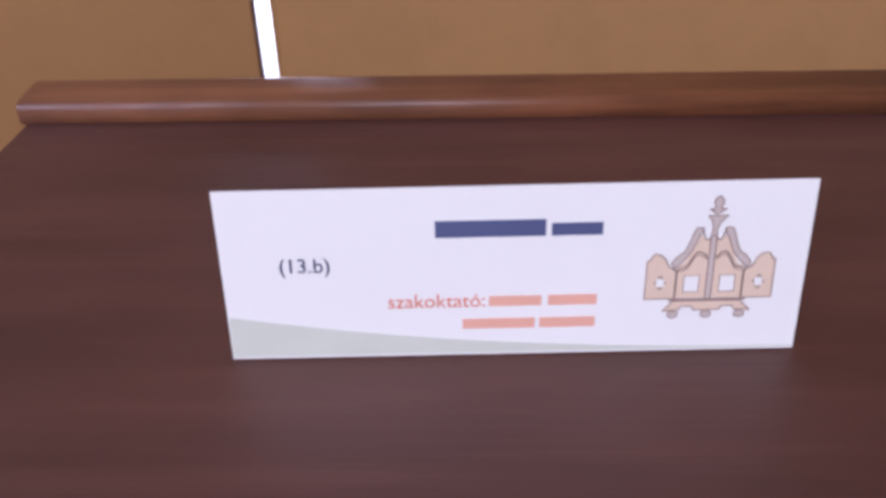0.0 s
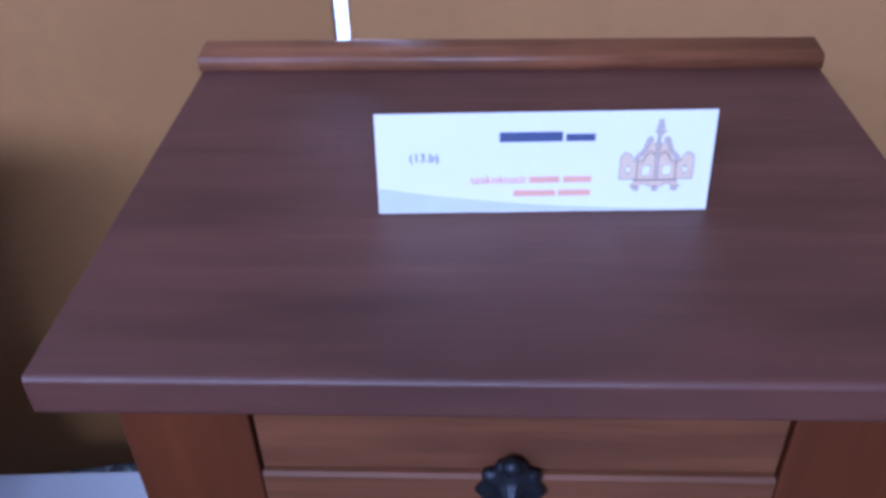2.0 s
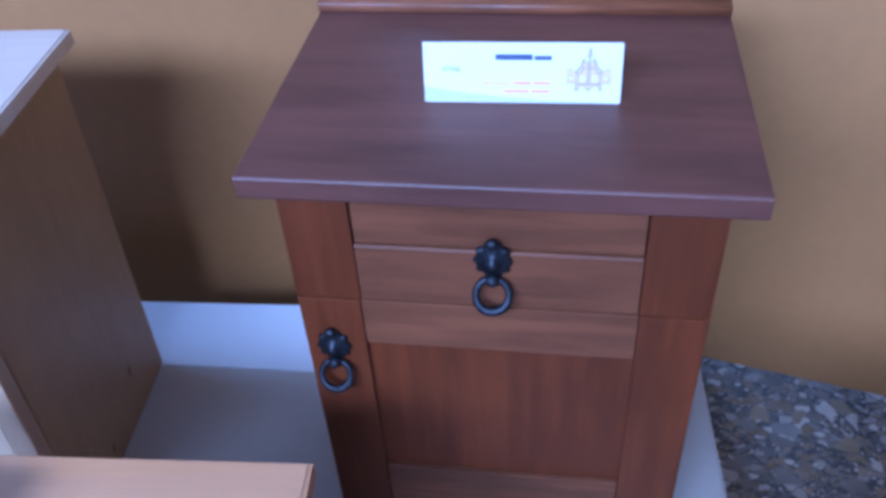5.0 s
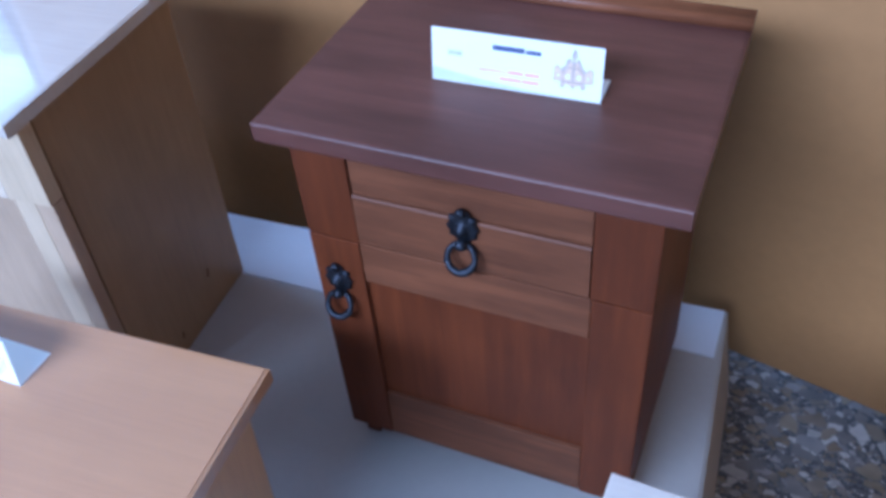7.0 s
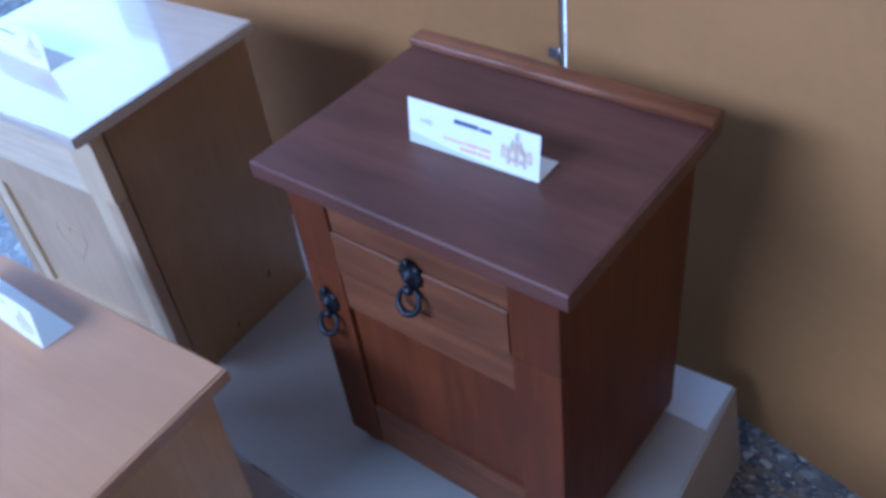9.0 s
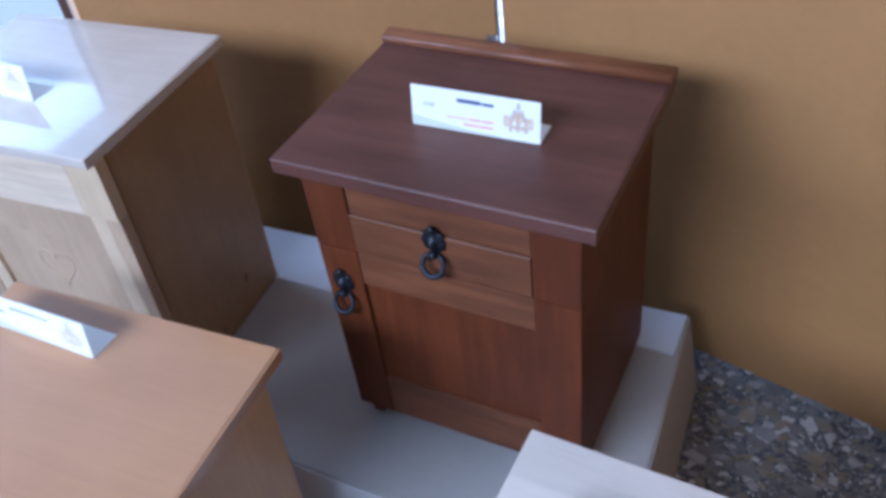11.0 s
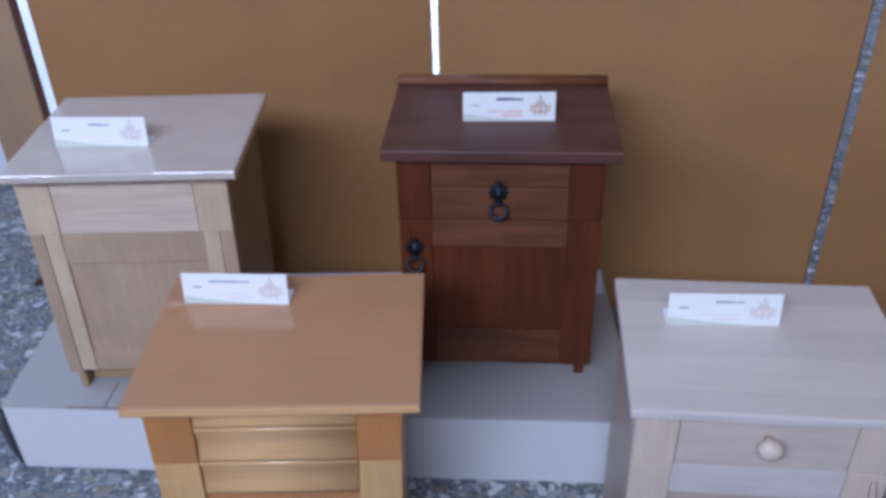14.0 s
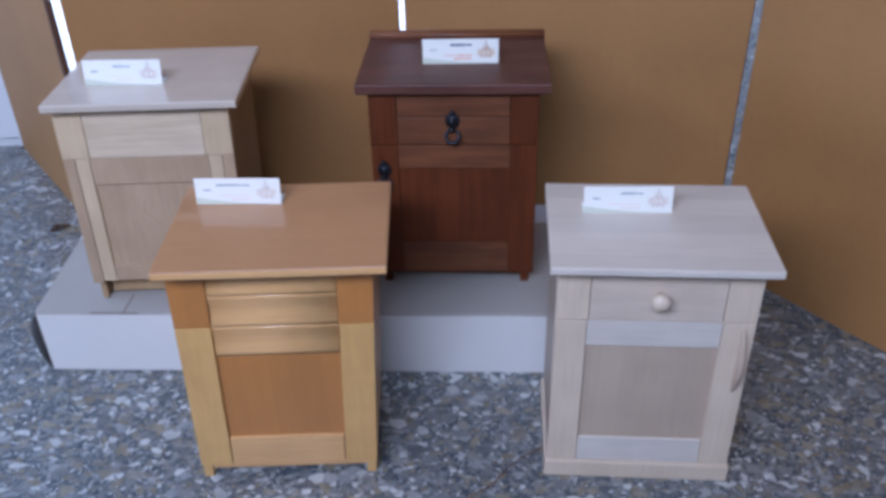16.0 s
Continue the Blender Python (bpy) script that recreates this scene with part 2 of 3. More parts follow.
M_RED_INK = plain("orange_red_ink", (0.70, 0.19, 0.10), 0.7, 0.05, 50.0)
M_BEIGE_INK = plain("beige_ink", (0.74, 0.58, 0.43), 0.7, 0.04, 50.0)
M_BROWN_INK = plain("grey_brown_ink", (0.36, 0.26, 0.22), 0.7, 0.05, 50.0)
# farther cards: overexposure and blur of the print put into lighter inks
M_FAINT_BLUE = plain("overexposed_blue_ink", (0.20, 0.27, 0.36), 0.7, 0.05, 50.0)
M_FAINT_RED = plain("overexposed_red_ink", (0.83, 0.72, 0.67), 0.7, 0.05, 50.0)
M_GREY_INK = plain("warm_grey_ink", (0.58, 0.50, 0.44), 0.7, 0.04, 50.0)
# emblem inks of the farther cards, washed out by glare in the same way
M_PALE_BEIGE = plain("overexposed_beige_ink", (0.78, 0.71, 0.64), 0.7, 0.04, 50.0)
M_PALE_BROWN = plain("overexposed_brown_ink", (0.58, 0.52, 0.48), 0.7, 0.04, 50.0)
M_PALE_GREY = plain("overexposed_grey_ink", (0.70, 0.66, 0.62), 0.7, 0.04, 50.0)
M_BLUE_BAR = plain("thinner_blue_ink", (0.075, 0.095, 0.20), 0.7, 0.05, 50.0)
M_RED_BAR = plain("thinner_orange_ink", (0.80, 0.42, 0.30), 0.7, 0.05, 50.0)
M_GREEN_INK = plain("pale_green_ink", (0.60, 0.64, 0.54), 0.7, 0.04, 50.0)
M_TERRAZZO = terrazzo()


# ---- mesh helpers ----
def part(name, bm, material, parent=None, label="", smooth=False):
    me = bpy.data.meshes.new(name)
    if smooth:
        for f in bm.faces:
            f.smooth = True
    bm.to_mesh(me)
    bm.free()
    me.materials.append(material)
    ob = new(name, me)
    ob.parent = parent
    if label:
        tagged(ob, label)
    return ob


def box(x0, x1, y0, y1, z0, z1, bevel=0.0015, lean=0.0, bm=None, segments=2):
    """A bevelled block; lean shifts x with height."""
    b = bm or bmesh.new()
    made = bmesh.ops.create_cube(b, size=1.0)["verts"]
    for v in made:
        v.co = Vector((x0 if v.co.x < 0 else x1, y0 if v.co.y < 0 else y1, z0 if v.co.z < 0 else z1))
    if bevel:
        edges = list({e for v in made for e in v.link_edges})
        made = list({v for f in bmesh.ops.bevel(b, geom=edges, offset=bevel, segments=segments, affect="EDGES", profile=0.6)["faces"] for v in f.verts})
    if lean:
        for v in b.verts:
            v.co.x += lean * v.co.z
    return b


def profile_x(points, x0, x1, lean=0.0):
    """A closed y-z outline drawn out along x."""
    b = bmesh.new()
    rings = [[b.verts.new((x + lean * z, y, z)) for y, z in points] for x in (x0, x1)]
    n = len(points)
    for i in range(n):
        b.faces.new((rings[0][i], rings[0][(i + 1) % n], rings[1][(i + 1) % n], rings[1][i]))
    b.faces.new(rings[0][::-1])
    b.faces.new(rings[1])
    bmesh.ops.recalc_face_normals(b, faces=b.faces[:])
    return b


def lathe(points, axis_y, x, z, steps=20):
    """A turned form about the y axis through (x, z); points are (radius, y)."""
    b = bmesh.new()
    rings = []
    for r, y in points:
        rings.append([b.verts.new((x + r * math.cos(2 * math.pi * i / steps), axis_y + y, z + r * math.sin(2 * math.pi * i / steps))) for i in range(steps)])
    for p, q in zip(rings, rings[1:]):
        for i in range(steps):
            b.faces.new((p[i], p[(i + 1) % steps], q[(i + 1) % steps], q[i]))
    b.faces.new(rings[0])
    b.faces.new(rings[-1][::-1])
    bmesh.ops.recalc_face_normals(b, faces=b.faces[:])
    return b


def tube(path, radius, steps=10, closed=False):
    """A round bar along a path of points."""
    b = bmesh.new()
    rings = []
    n = len(path)
    for i, p in enumerate(path):
        a = path[(i - 1) % n] if closed or i else path[0]
        c = path[(i + 1) % n] if closed or i < n - 1 else path[-1]
        d = (Vector(c) - Vector(a)).normalized()
        side = d.cross(Vector((0, 1, 0.02))).normalized()
        up = side.cross(d)
        rr = radius[i] if isinstance(radius, (list, tuple)) else radius
        rings.append([b.verts.new(Vector(p) + rr * (math.cos(2 * math.pi * k / steps) * side + math.sin(2 * math.pi * k / steps) * up)) for k in range(steps)])
    for i in range(n if closed else n - 1):
        p, q = rings[i], rings[(i + 1) % n]
        for k in range(steps):
            b.faces.new((p[k], p[(k + 1) % steps], q[(k + 1) % steps], q[k]))
    if not closed:
        b.faces.new(rings[0][::-1])
        b.faces.new(rings[-1])
    bmesh.ops.recalc_face_normals(b, faces=b.faces[:])
    return b


def thing(name, m, label, category, group="", kind=""):
    ob = new(name)
    ob.empty_display_size = 0.05
    ob.matrix_world = m
    return tagged(ob, label, category, group, kind)


# ---- the hall ----
def slab(name, x0, x1, y0, y1, z0, z1, material, label, category):
    return tagged(part(name, box(x0, x1, y0, y1, z0, z1, 0), material), label, category, kind="structure")


slab("floor", HALL_L - 0.3, HALL_R + 0.3, HALL_F - 0.3, HALL_B + 0.3, -0.2, 0.0, M_TERRAZZO, "polished grey terrazzo floor with mixed marble chips", "floor")
# ceiling and walls are out of view, added to close the hall
slab("ceiling", HALL_L - 0.3, HALL_R + 0.3, HALL_F - 0.3, HALL_B + 0.3, HALL_H, HALL_H + 0.2, M_CEIL, "unseen ceiling closing the hall, kept dark to limit bounce", "ceiling")


def window_wall(name, along, at, lo, hi, w0, w1, z0, z1, thick, label):
    """A wall with one long window opening; along is the axis it runs on."""
    b = bmesh.new()
    for a0, a1, c0, c1 in ((lo, hi, 0, z0), (lo, hi, z1, HALL_H), (lo, w0, z0, z1), (w1, hi, z0, z1)):
        if along == "y":
            box(at, at + thick, a0, a1, c0, c1, 0, 0, b)
        else:
            box(a0, a1, at, at + thick, c0, c1, 0, 0, b)
    return tagged(part(name, b, M_WALL), label, "wall", kind="structure")


b = bmesh.new()
for y0, y1, z0, z1 in ((HALL_F, HALL_B, 0, 1.4), (HALL_F, HALL_B, 3.65, HALL_H), (HALL_F, -0.6, 1.4, 3.65), (-0.6, 0.6, 2.6, 3.65), (0.6, 0.9, 1.4, 3.65), (0.9, 4.4, 1.4, 1.55), (4.4, HALL_B, 1.4, 3.65)):
    box(HALL_L - 0.3, HALL_L, y0, y1, z0, z1, 0, 0, b)
tagged(part("wall_left", b, M_WALL), "unseen dark wall with two window openings", "wall", kind="structure")
window_wall("wall_back", "x", HALL_B, HALL_L - 0.3, HALL_R + 0.3, -3.9, 1.9, 0.1, 2.3, 0.3, "unseen dark wall with a long window opening")
b = bmesh.new()
for x0, x1, z0, z1 in ((HALL_L - 0.3, HALL_R + 0.3, 0, 2.75), (HALL_L - 0.3, HALL_R + 0.3, 3.75, HALL_H), (HALL_L - 0.3, -3.4, 2.75, 3.75), (-1.8, -1.65, 2.75, 3.75), (0.65, HALL_R + 0.3, 2.75, 3.75)):
    box(x0, x1, HALL_F - 0.3, HALL_F, z0, z1, 0, 0, b)
tagged(part("wall_front", b, M_WALL), "unseen dark wall with two high windows", "wall", kind="structure")
slab("wall_right", HALL_R, HALL_R + 0.3, HALL_F, HALL_B, 0, HALL_H, M_WALL, "unseen dark wall closing the hall", "wall")


# ---- display screens ----
def screen(p, q, label, height=1.95, z0=0.0, thick=0.018, edge=0.003):
    """One upright board of the folding screen, with its front lower corners at p and q."""
    p, q = Vector(p), Vector(q)
    ang = math.degrees(math.atan2(q.y - p.y, q.x - p.x))
    root = thing("display_screen", pose(p.x, p.y, z0, 0, 0, ang), label, "display screen", "boards of the folding screen")
    n = (q - p).length
    part("board", box(0.003, n - edge, 0, thick, 0.0, height, 0.001), M_PANEL, root)
    part("edge_strip", box(0.0, 0.003, -0.0005, thick + 0.0005, 0.0, height, 0.0005), M_PANEL, root)
    part("edge_strip", box(n - edge, n, -0.001, thick + 0.001, 0.0, height, 0.001), M_EDGE, root, "dark painted edge of the board")
    return root


screen((0.071, 0.705), (1.128, 0.478), "brown hardboard display screen behind the dark cabinet")
screen((-0.985, 0.535), (0.054, 0.7125), "brown hardboard display screen behind the pale cabinet")
# far end lengthened out of view to block light from the right
screen((1.147, 0.464), (2.05, -0.63), "brown hardboard display screen angled forward")
screen((-1.739, 1.36), (-1.024, 0.522), "brown hardboard display screen angled backward", edge=0.022)
cupb = thing("white_cupboard", pose(-2.14, 1.54, 0, 0, 0, 8), "tall white painted cupboard standing behind the screens", "cupboard")
part("body", box(-0.45, 0.45, -0.2, 0.25, 0.0, 1.9, 0.004), M_WHITE, cupb)
part("door", box(-0.44, -0.003, -0.22, -0.202, 0.05, 1.88, 0.002), M_WHITE, cupb)
part("door", box(0.003, 0.44, -0.22, -0.202, 0.05, 1.88, 0.002), M_WHITE, cupb)

# ---- cardboard platform ----
PZ = 0.212
plat = thing("cardboard_platform", pose(0, 0, 0), "large flat grey-white cardboard box lying on the floor", "cardboard box")


def sheet(corners, thick):
    """A flat sheet of board on four corners, given its thickness along its normal."""
    b = bmesh.new()
    vs = [b.verts.new(c) for c in corners]
    f = b.faces.new(vs)
    b.normal_update()
    n = f.normal.copy()
    back = [b.verts.new(Vector(c) - n * thick) for c in corners]
    b.faces.new(back[::-1])
    for i in range(4):
        b.faces.new((vs[i], back[i], back[(i + 1) % 4], vs[(i + 1) % 4]))
    bmesh.ops.recalc_face_normals(b, faces=b.faces[:])
    return b


PFL, PFR, PBR, PBL = (-0.965, -0.135), (0.593, -0.122), (0.550, 0.50), (-1.0, 0.42)
SPLAY = 0.034  # the right side stands out at the floor


def carton():
    """An open-ended flat carton: outer skin, inner skin and the rim at its open left end."""
    b = bmesh.new()
    flat = (PFL, PFR, PBR, PBL)
    t = 0.005
    inner = ((PFL[0], PFL[1] + t), (PFR[0] - t, PFR[1] + t), (PBR[0] - t, PBR[1] - t), (PBL[0], PBL[1] - t))
    o = [[b.verts.new((x + (SPLAY * (1 - z / PZ) if x > 0 else 0), y, z)) for x, y in flat] for z in (0.0, PZ)]
    n = [[b.verts.new((x + (SPLAY * (1 - z / PZ) if x > 0 else 0), y, z)) for x, y in inner] for z in (t, PZ - t)]
    for sk in (o, n):
        b.faces.new((sk[0][0], sk[0][1], sk[1][1], sk[1][0]))
        b.faces.new((sk[0][1], sk[0][2], sk[1][2], sk[1][1]))
        b.faces.new((sk[0][2], sk[0][3], sk[1][3], sk[1][2]))
        b.faces.new(sk[0])
        b.faces.new(sk[1])
    loop = ((0, 0), (0, 3), (1, 3), (1, 0))
    for (a, i), (c, k) in zip(loop, loop[1:] + loop[:1]):
        b.faces.new((o[a][i], o[c][k], n[c][k], n[a][i]))
    bmesh.ops.recalc_face_normals(b, faces=b.faces[:])
    edges = [e for e in b.edges if all(v in o[1] for v in e.verts) and not all(v in (o[1][0], o[1][3]) for v in e.verts)]
    edges += [e for e in b.edges if all(v in (o[0][0], o[1][0]) for v in e.verts)]
    bmesh.ops.bevel(b, geom=edges, offset=0.004, segments=3, affect="EDGES")
    return b


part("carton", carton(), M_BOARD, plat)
part("front_side", sheet([(PFL[0] + 0.004, PFL[1] - 0.0006, 0.001), (PFR[0] + SPLAY - 0.004, PFR[1] - 0.0006, 0.001), (PFR[0] - 0.004, PFR[1] - 0.0012, PZ - 0.005), (PFL[0] + 0.004, PFL[1] - 0.0012, PZ - 0.005)], 0.0008), M_BOARD_LIT, plat, "front side of the box, painted paler as lit")
for x0, x1, y0, y1 in ((-0.7045, -0.7015, -0.131, -0.04), (-0.80, -0.66, -0.1315, -0.1295), (-0.10, -0.05, -0.128, -0.1255)):
    part("cut_slit", box(x0, x1, y0, y1, PZ - 0.001, PZ + 0.0006, 0), M_EDGE, plat, "dark cut in the cardboard")
# two thin sheets stand in for the lit strip behind the cabinets
for corners in (((-0.99, 0.268), (0.10, 0.308), (0.10, 0.469), (-0.995, 0.416)), ((0.10, 0.376), (0.546, 0.381), (0.5455, 0.496), (0.10, 0.4705))):
    part("rear_light_strip", sheet([(x, y, PZ + 0.0026) for x, y in corners], 0.0024), M_REAR_LIGHT, plat, "bluish light behind the cabinets, laid on as a paler strip")
b = bmesh.new()
rows = [((-0.966, -0.134, 0.206), (-0.962, -0.10, 0.206)), ((-0.992, -0.128, 0.17), (-0.985, -0.09, 0.17)), ((-1.004, -0.122, 0.12), (-0.997, -0.085, 0.12)), ((-0.998, -0.122, 0.06), (-0.990, -0.085, 0.06)), ((-0.974, -0.130, 0.003), (-0.968, -0.09, 0.003))]
rows = [(b.verts.new((-0.962, -0.1345, p[2])), b.verts.new(p), b.verts.new(q)) for p, q in rows]
for u, v in zip(rows, rows[1:]):
    b.faces.new((u[0], v[0], v[1], u[1]))
    b.faces.new((u[1], v[1], v[2], u[2]))
bmesh.ops.solidify(b, geom=b.faces[:], thickness=0.003)
bmesh.ops.recalc_face_normals(b, faces=b.faces[:])
part("end_flap", b, M_BOARD_SHADE, plat, "loose end flap bent outward, coloured dark for its shade", True)


# ---- bedside cabinets ----
def handle_ring(parent, x, y, z, s=1.0):
    """A cast rosette with a hanging ring; z is the rosette's centre."""
    b = bmesh.new()
    steps = 48
    rings = []
    for r, d in ((1.0, 0.0), (1.0, 0.003), (0.8, 0.006), (0.5, 0.005), (0.34, 0.009), (0.2, 0.014), (0.02, 0.015)):
        ring = []
        for i in range(steps):
            a = 2 * math.pi * i / steps
            lobe = 1 + 0.085 * math.cos(10 * a) * min(1, r * 1.2)
            tall = 1.28 if math.sin(a) > 0 else 1.1
            ring.append(b.verts.new((x + s * 0.0200 * r * lobe * math.cos(a), y - d, z + s * 0.0200 * r * lobe * tall * math.sin(a))))
        rings.append(ring)
    for p, q in zip(rings, rings[1:]):
        for i in range(steps):
            b.faces.new((p[i], p[(i + 1) % steps], q[(i + 1) % steps], q[i]))
    b.faces.new(rings[-1][::-1])
    b.faces.new(rings[0])
    bmesh.ops.recalc_face_normals(b, faces=b.faces[:])
    h = part("handle", b, M_IRON, parent, "blackened iron rosette with a hanging ring", True)
    bud = lathe([(0.002, 0.0), (0.006, -0.003), (0.0065, -0.008), (0.003, -0.011)], y, x, z + s * 0.026, 12)
    part("finial", bud, M_IRON, h, "", True)
    knuckle = lathe([(0.003, 0.0), (0.007, -0.004), (0.0075, -0.013), (0.003, -0.018)], y, x, z - s * 0.021, 12)
    part("knuckle", knuckle, M_IRON, h, "", True)
    cz, rad = z - s * 0.0395, s * 0.0182
    ring = [(x + rad * math.cos(2 * math.pi * i / 36), y - 0.0135 + 0.009 * math.sin(2 * math.pi * i / 36), cz + rad * 0.9 * math.sin(2 * math.pi * i / 36)) for i in range(36)]
    thick = [0.0040 + 0.0012 * max(0, -math.sin(2 * math.pi * i / 36)) for i in range(36)]
    part("ring", tube(ring, thick, 10, True), M_IRON, h, "", True)
    return h


def carcass(root, w, y0, y1, zb, zt, side, back, lean, post=0.0215, inset=0.001, side_label=""):
    """Two sides, a back and a floor; the fronts are added by each kind of cabinet."""
    for x0, x1 in ((-w / 2 + inset, -w / 2 + inset + 0.018), (w / 2 - inset - 0.018, w / 2 - inset)):
        part("side_panel", box(x0, x1, y0 + post, y1, zb, zt, 0.001, lean), side, root, side_label)
    part("back_panel", box(-w / 2 + 0.024, w / 2 - 0.024, y1 - 0.012, y1 - 0.002, zb, zt, 0, lean), back, root)
    part("floor_panel", box(-w / 2 + 0.024, w / 2 - 0.024, y0 + 0.03, y1 - 0.014, zb + 0.004, zb + 0.02, 0, lean), back, root)


def framed_door(root, x0, x1, yf, z0, z1, stile, top_rail, bottom_rail, m_stile, m_rail, m_panel, lean, stile_r=0.0, thick=0.02, recess=0.008, slack=0.0015):
    """A frame-and-panel door. Its panel part carries stiles and rails as sub-parts."""
    sr = stile_r or stile
    door = part("door", box(x0 + stile - 0.006, x1 - sr + 0.006, yf + recess, yf + recess + 0.008, z0 + bottom_rail - 0.006, z1 - top_rail + 0.006, 0, lean), m_panel, root, "framed door with a flat recessed panel")
    part("stile", box(x0, x0 + stile, yf, yf + thick, z0, z1, slack, lean), m_stile, door)
    part("stile", box(x1 - sr, x1, yf, yf + thick, z0, z1, slack, lean), m_stile, door)
    part("rail", box(x0 + stile + 0.0008, x1 - sr - 0.0008, yf + 0.0015, yf + thick, z1 - top_rail, z1, slack, lean), m_rail, door)
    part("rail", box(x0 + stile + 0.0008, x1 - sr - 0.0008, yf + 0.0015, yf + thick, z0, z0 + bottom_rail, slack, lean), m_rail, door)
    return door


def top_board(root, w, y0, y1, z0, z1, material, lean=0.0, rad=0.004):
    pts = [(y0 + rad, z0)]
    for cz, a0 in ((z0 + rad, 270), (z1 - rad, 180)):
        for i in range(5):
            a = radians(a0 - 22.5 * i)
            pts.append((y0 + rad + rad * math.cos(a), cz + rad * math.sin(a)))
    pts = pts[1:]
    pts += [(y1 - 0.002, z1), (y1, z1 - 0.002), (y1, z0)]
    b = profile_x(pts, -w / 2, w / 2)
    for v in b.verts:
        v.co.x += lean * z1
    ends = [e for e in b.edges if abs(e.verts[0].co.x - e.verts[1].co.x) < 1e-6 and max(e.verts[0].co.z, e.verts[1].co.z) > z1 - 1e-4 and min(e.verts[0].co.z, e.verts[1].co.z) > z1 - 1e-4]
    bmesh.ops.bevel(b, geom=ends, offset=0.004, segments=2, affect="EDGES")
    return part("top_board", b, material, root)


# dark mahogany-stained cabinet: front edge of its top runs along y = 0
def dark_cabinet():
    c = 0.253
    r = thing("bedside_cabinet", pose(c, 0, PZ), "dark mahogany-stained wooden bedside cabinet with iron ring handles", "cabinet", "bedside cabinets")
    zt, y0, y1, w = 0.853 - PZ, 0.025, 0.385, 0.45
    top_board(r, 0.506, 0.0, 0.390, zt - 0.027, zt, M_MAHOG_X)
    pts = [(0.357, zt - 0.001), (0.355, zt + 0.001), (0.355, zt + 0.006)]
    pts += [(0.3605 - 0.0055 * math.cos(a), zt + 0.007 + 0.0055 * math.sin(a)) for a in (0.2, 0.45, 0.7, 0.95, 1.2)]
    pts += [(0.372, zt + 0.0131), (0.384, zt + 0.0138), (0.388, zt + 0.0132), (0.3905, zt + 0.011), (0.3905, zt - 0.001)]
    strip = profile_x(pts, -0.2545, 0.2535)
    for f in strip.faces:
        f.smooth = len(f.verts) == 4
    part("back_strip", strip, M_MAHOG_STRIP, r, "rounded raised strip along the rear edge")
    carcass(r, w, y0, y1, 0.035, zt - 0.027, M_MAHOG_Z, M_MAHOG_Z, 0)
    zd = 0.671 - PZ
    for s in (-1, 1):
        x0, x1 = sorted((s * w / 2, s * (w / 2 - 0.074)))
        part("post", box(x0, x1, y0, y0 + 0.021, zd + 0.001, zt - 0.027, 0.0015), M_MAHOG_Z, r)
        for yy in (y0 + 0.018, y1 - 0.03):
            part("foot", box(*sorted((s * (w / 2 - 0.012), s * (w / 2 - 0.035))), yy, yy + 0.024, 0.0, 0.04, 0.002), M_MAHOG_Z, r)
    iw = w / 2 - 0.0755
    dr = part("drawer", box(-iw, iw, y0 + 0.003, y0 + 0.022, 0.753 - PZ, zt - 0.029, 0.0015), M_MAHOG_RAIL, r, "drawer front with a horizontal groove")
    pts = [(y0 + 0.022, zd + 0.002), (y0 + 0.0005, zd + 0.002), (y0 - 0.001, zd + 0.004), (y0 - 0.001, 0.7492 - PZ), (y0 + 0.0012, 0.7515 - PZ), (y0 + 0.022, 0.7515 - PZ)]
    part("lower_board", profile_x(pts, -iw, iw), M_MAHOG_RAIL, dr)
    handle_ring(dr, -0.003, y0 - 0.001, 0.742 - PZ, 0.97)
    door = framed_door(r, -w / 2, w / 2, y0, 0.256 - PZ, zd - 0.002, 0.072, 0.069, 0.103, M_MAHOG_Z, M_MAHOG_RAIL, M_MAHOG_Z, 0)
    handle_ring(door, -0.192, y0, 0.595 - PZ, 0.97)
    return r


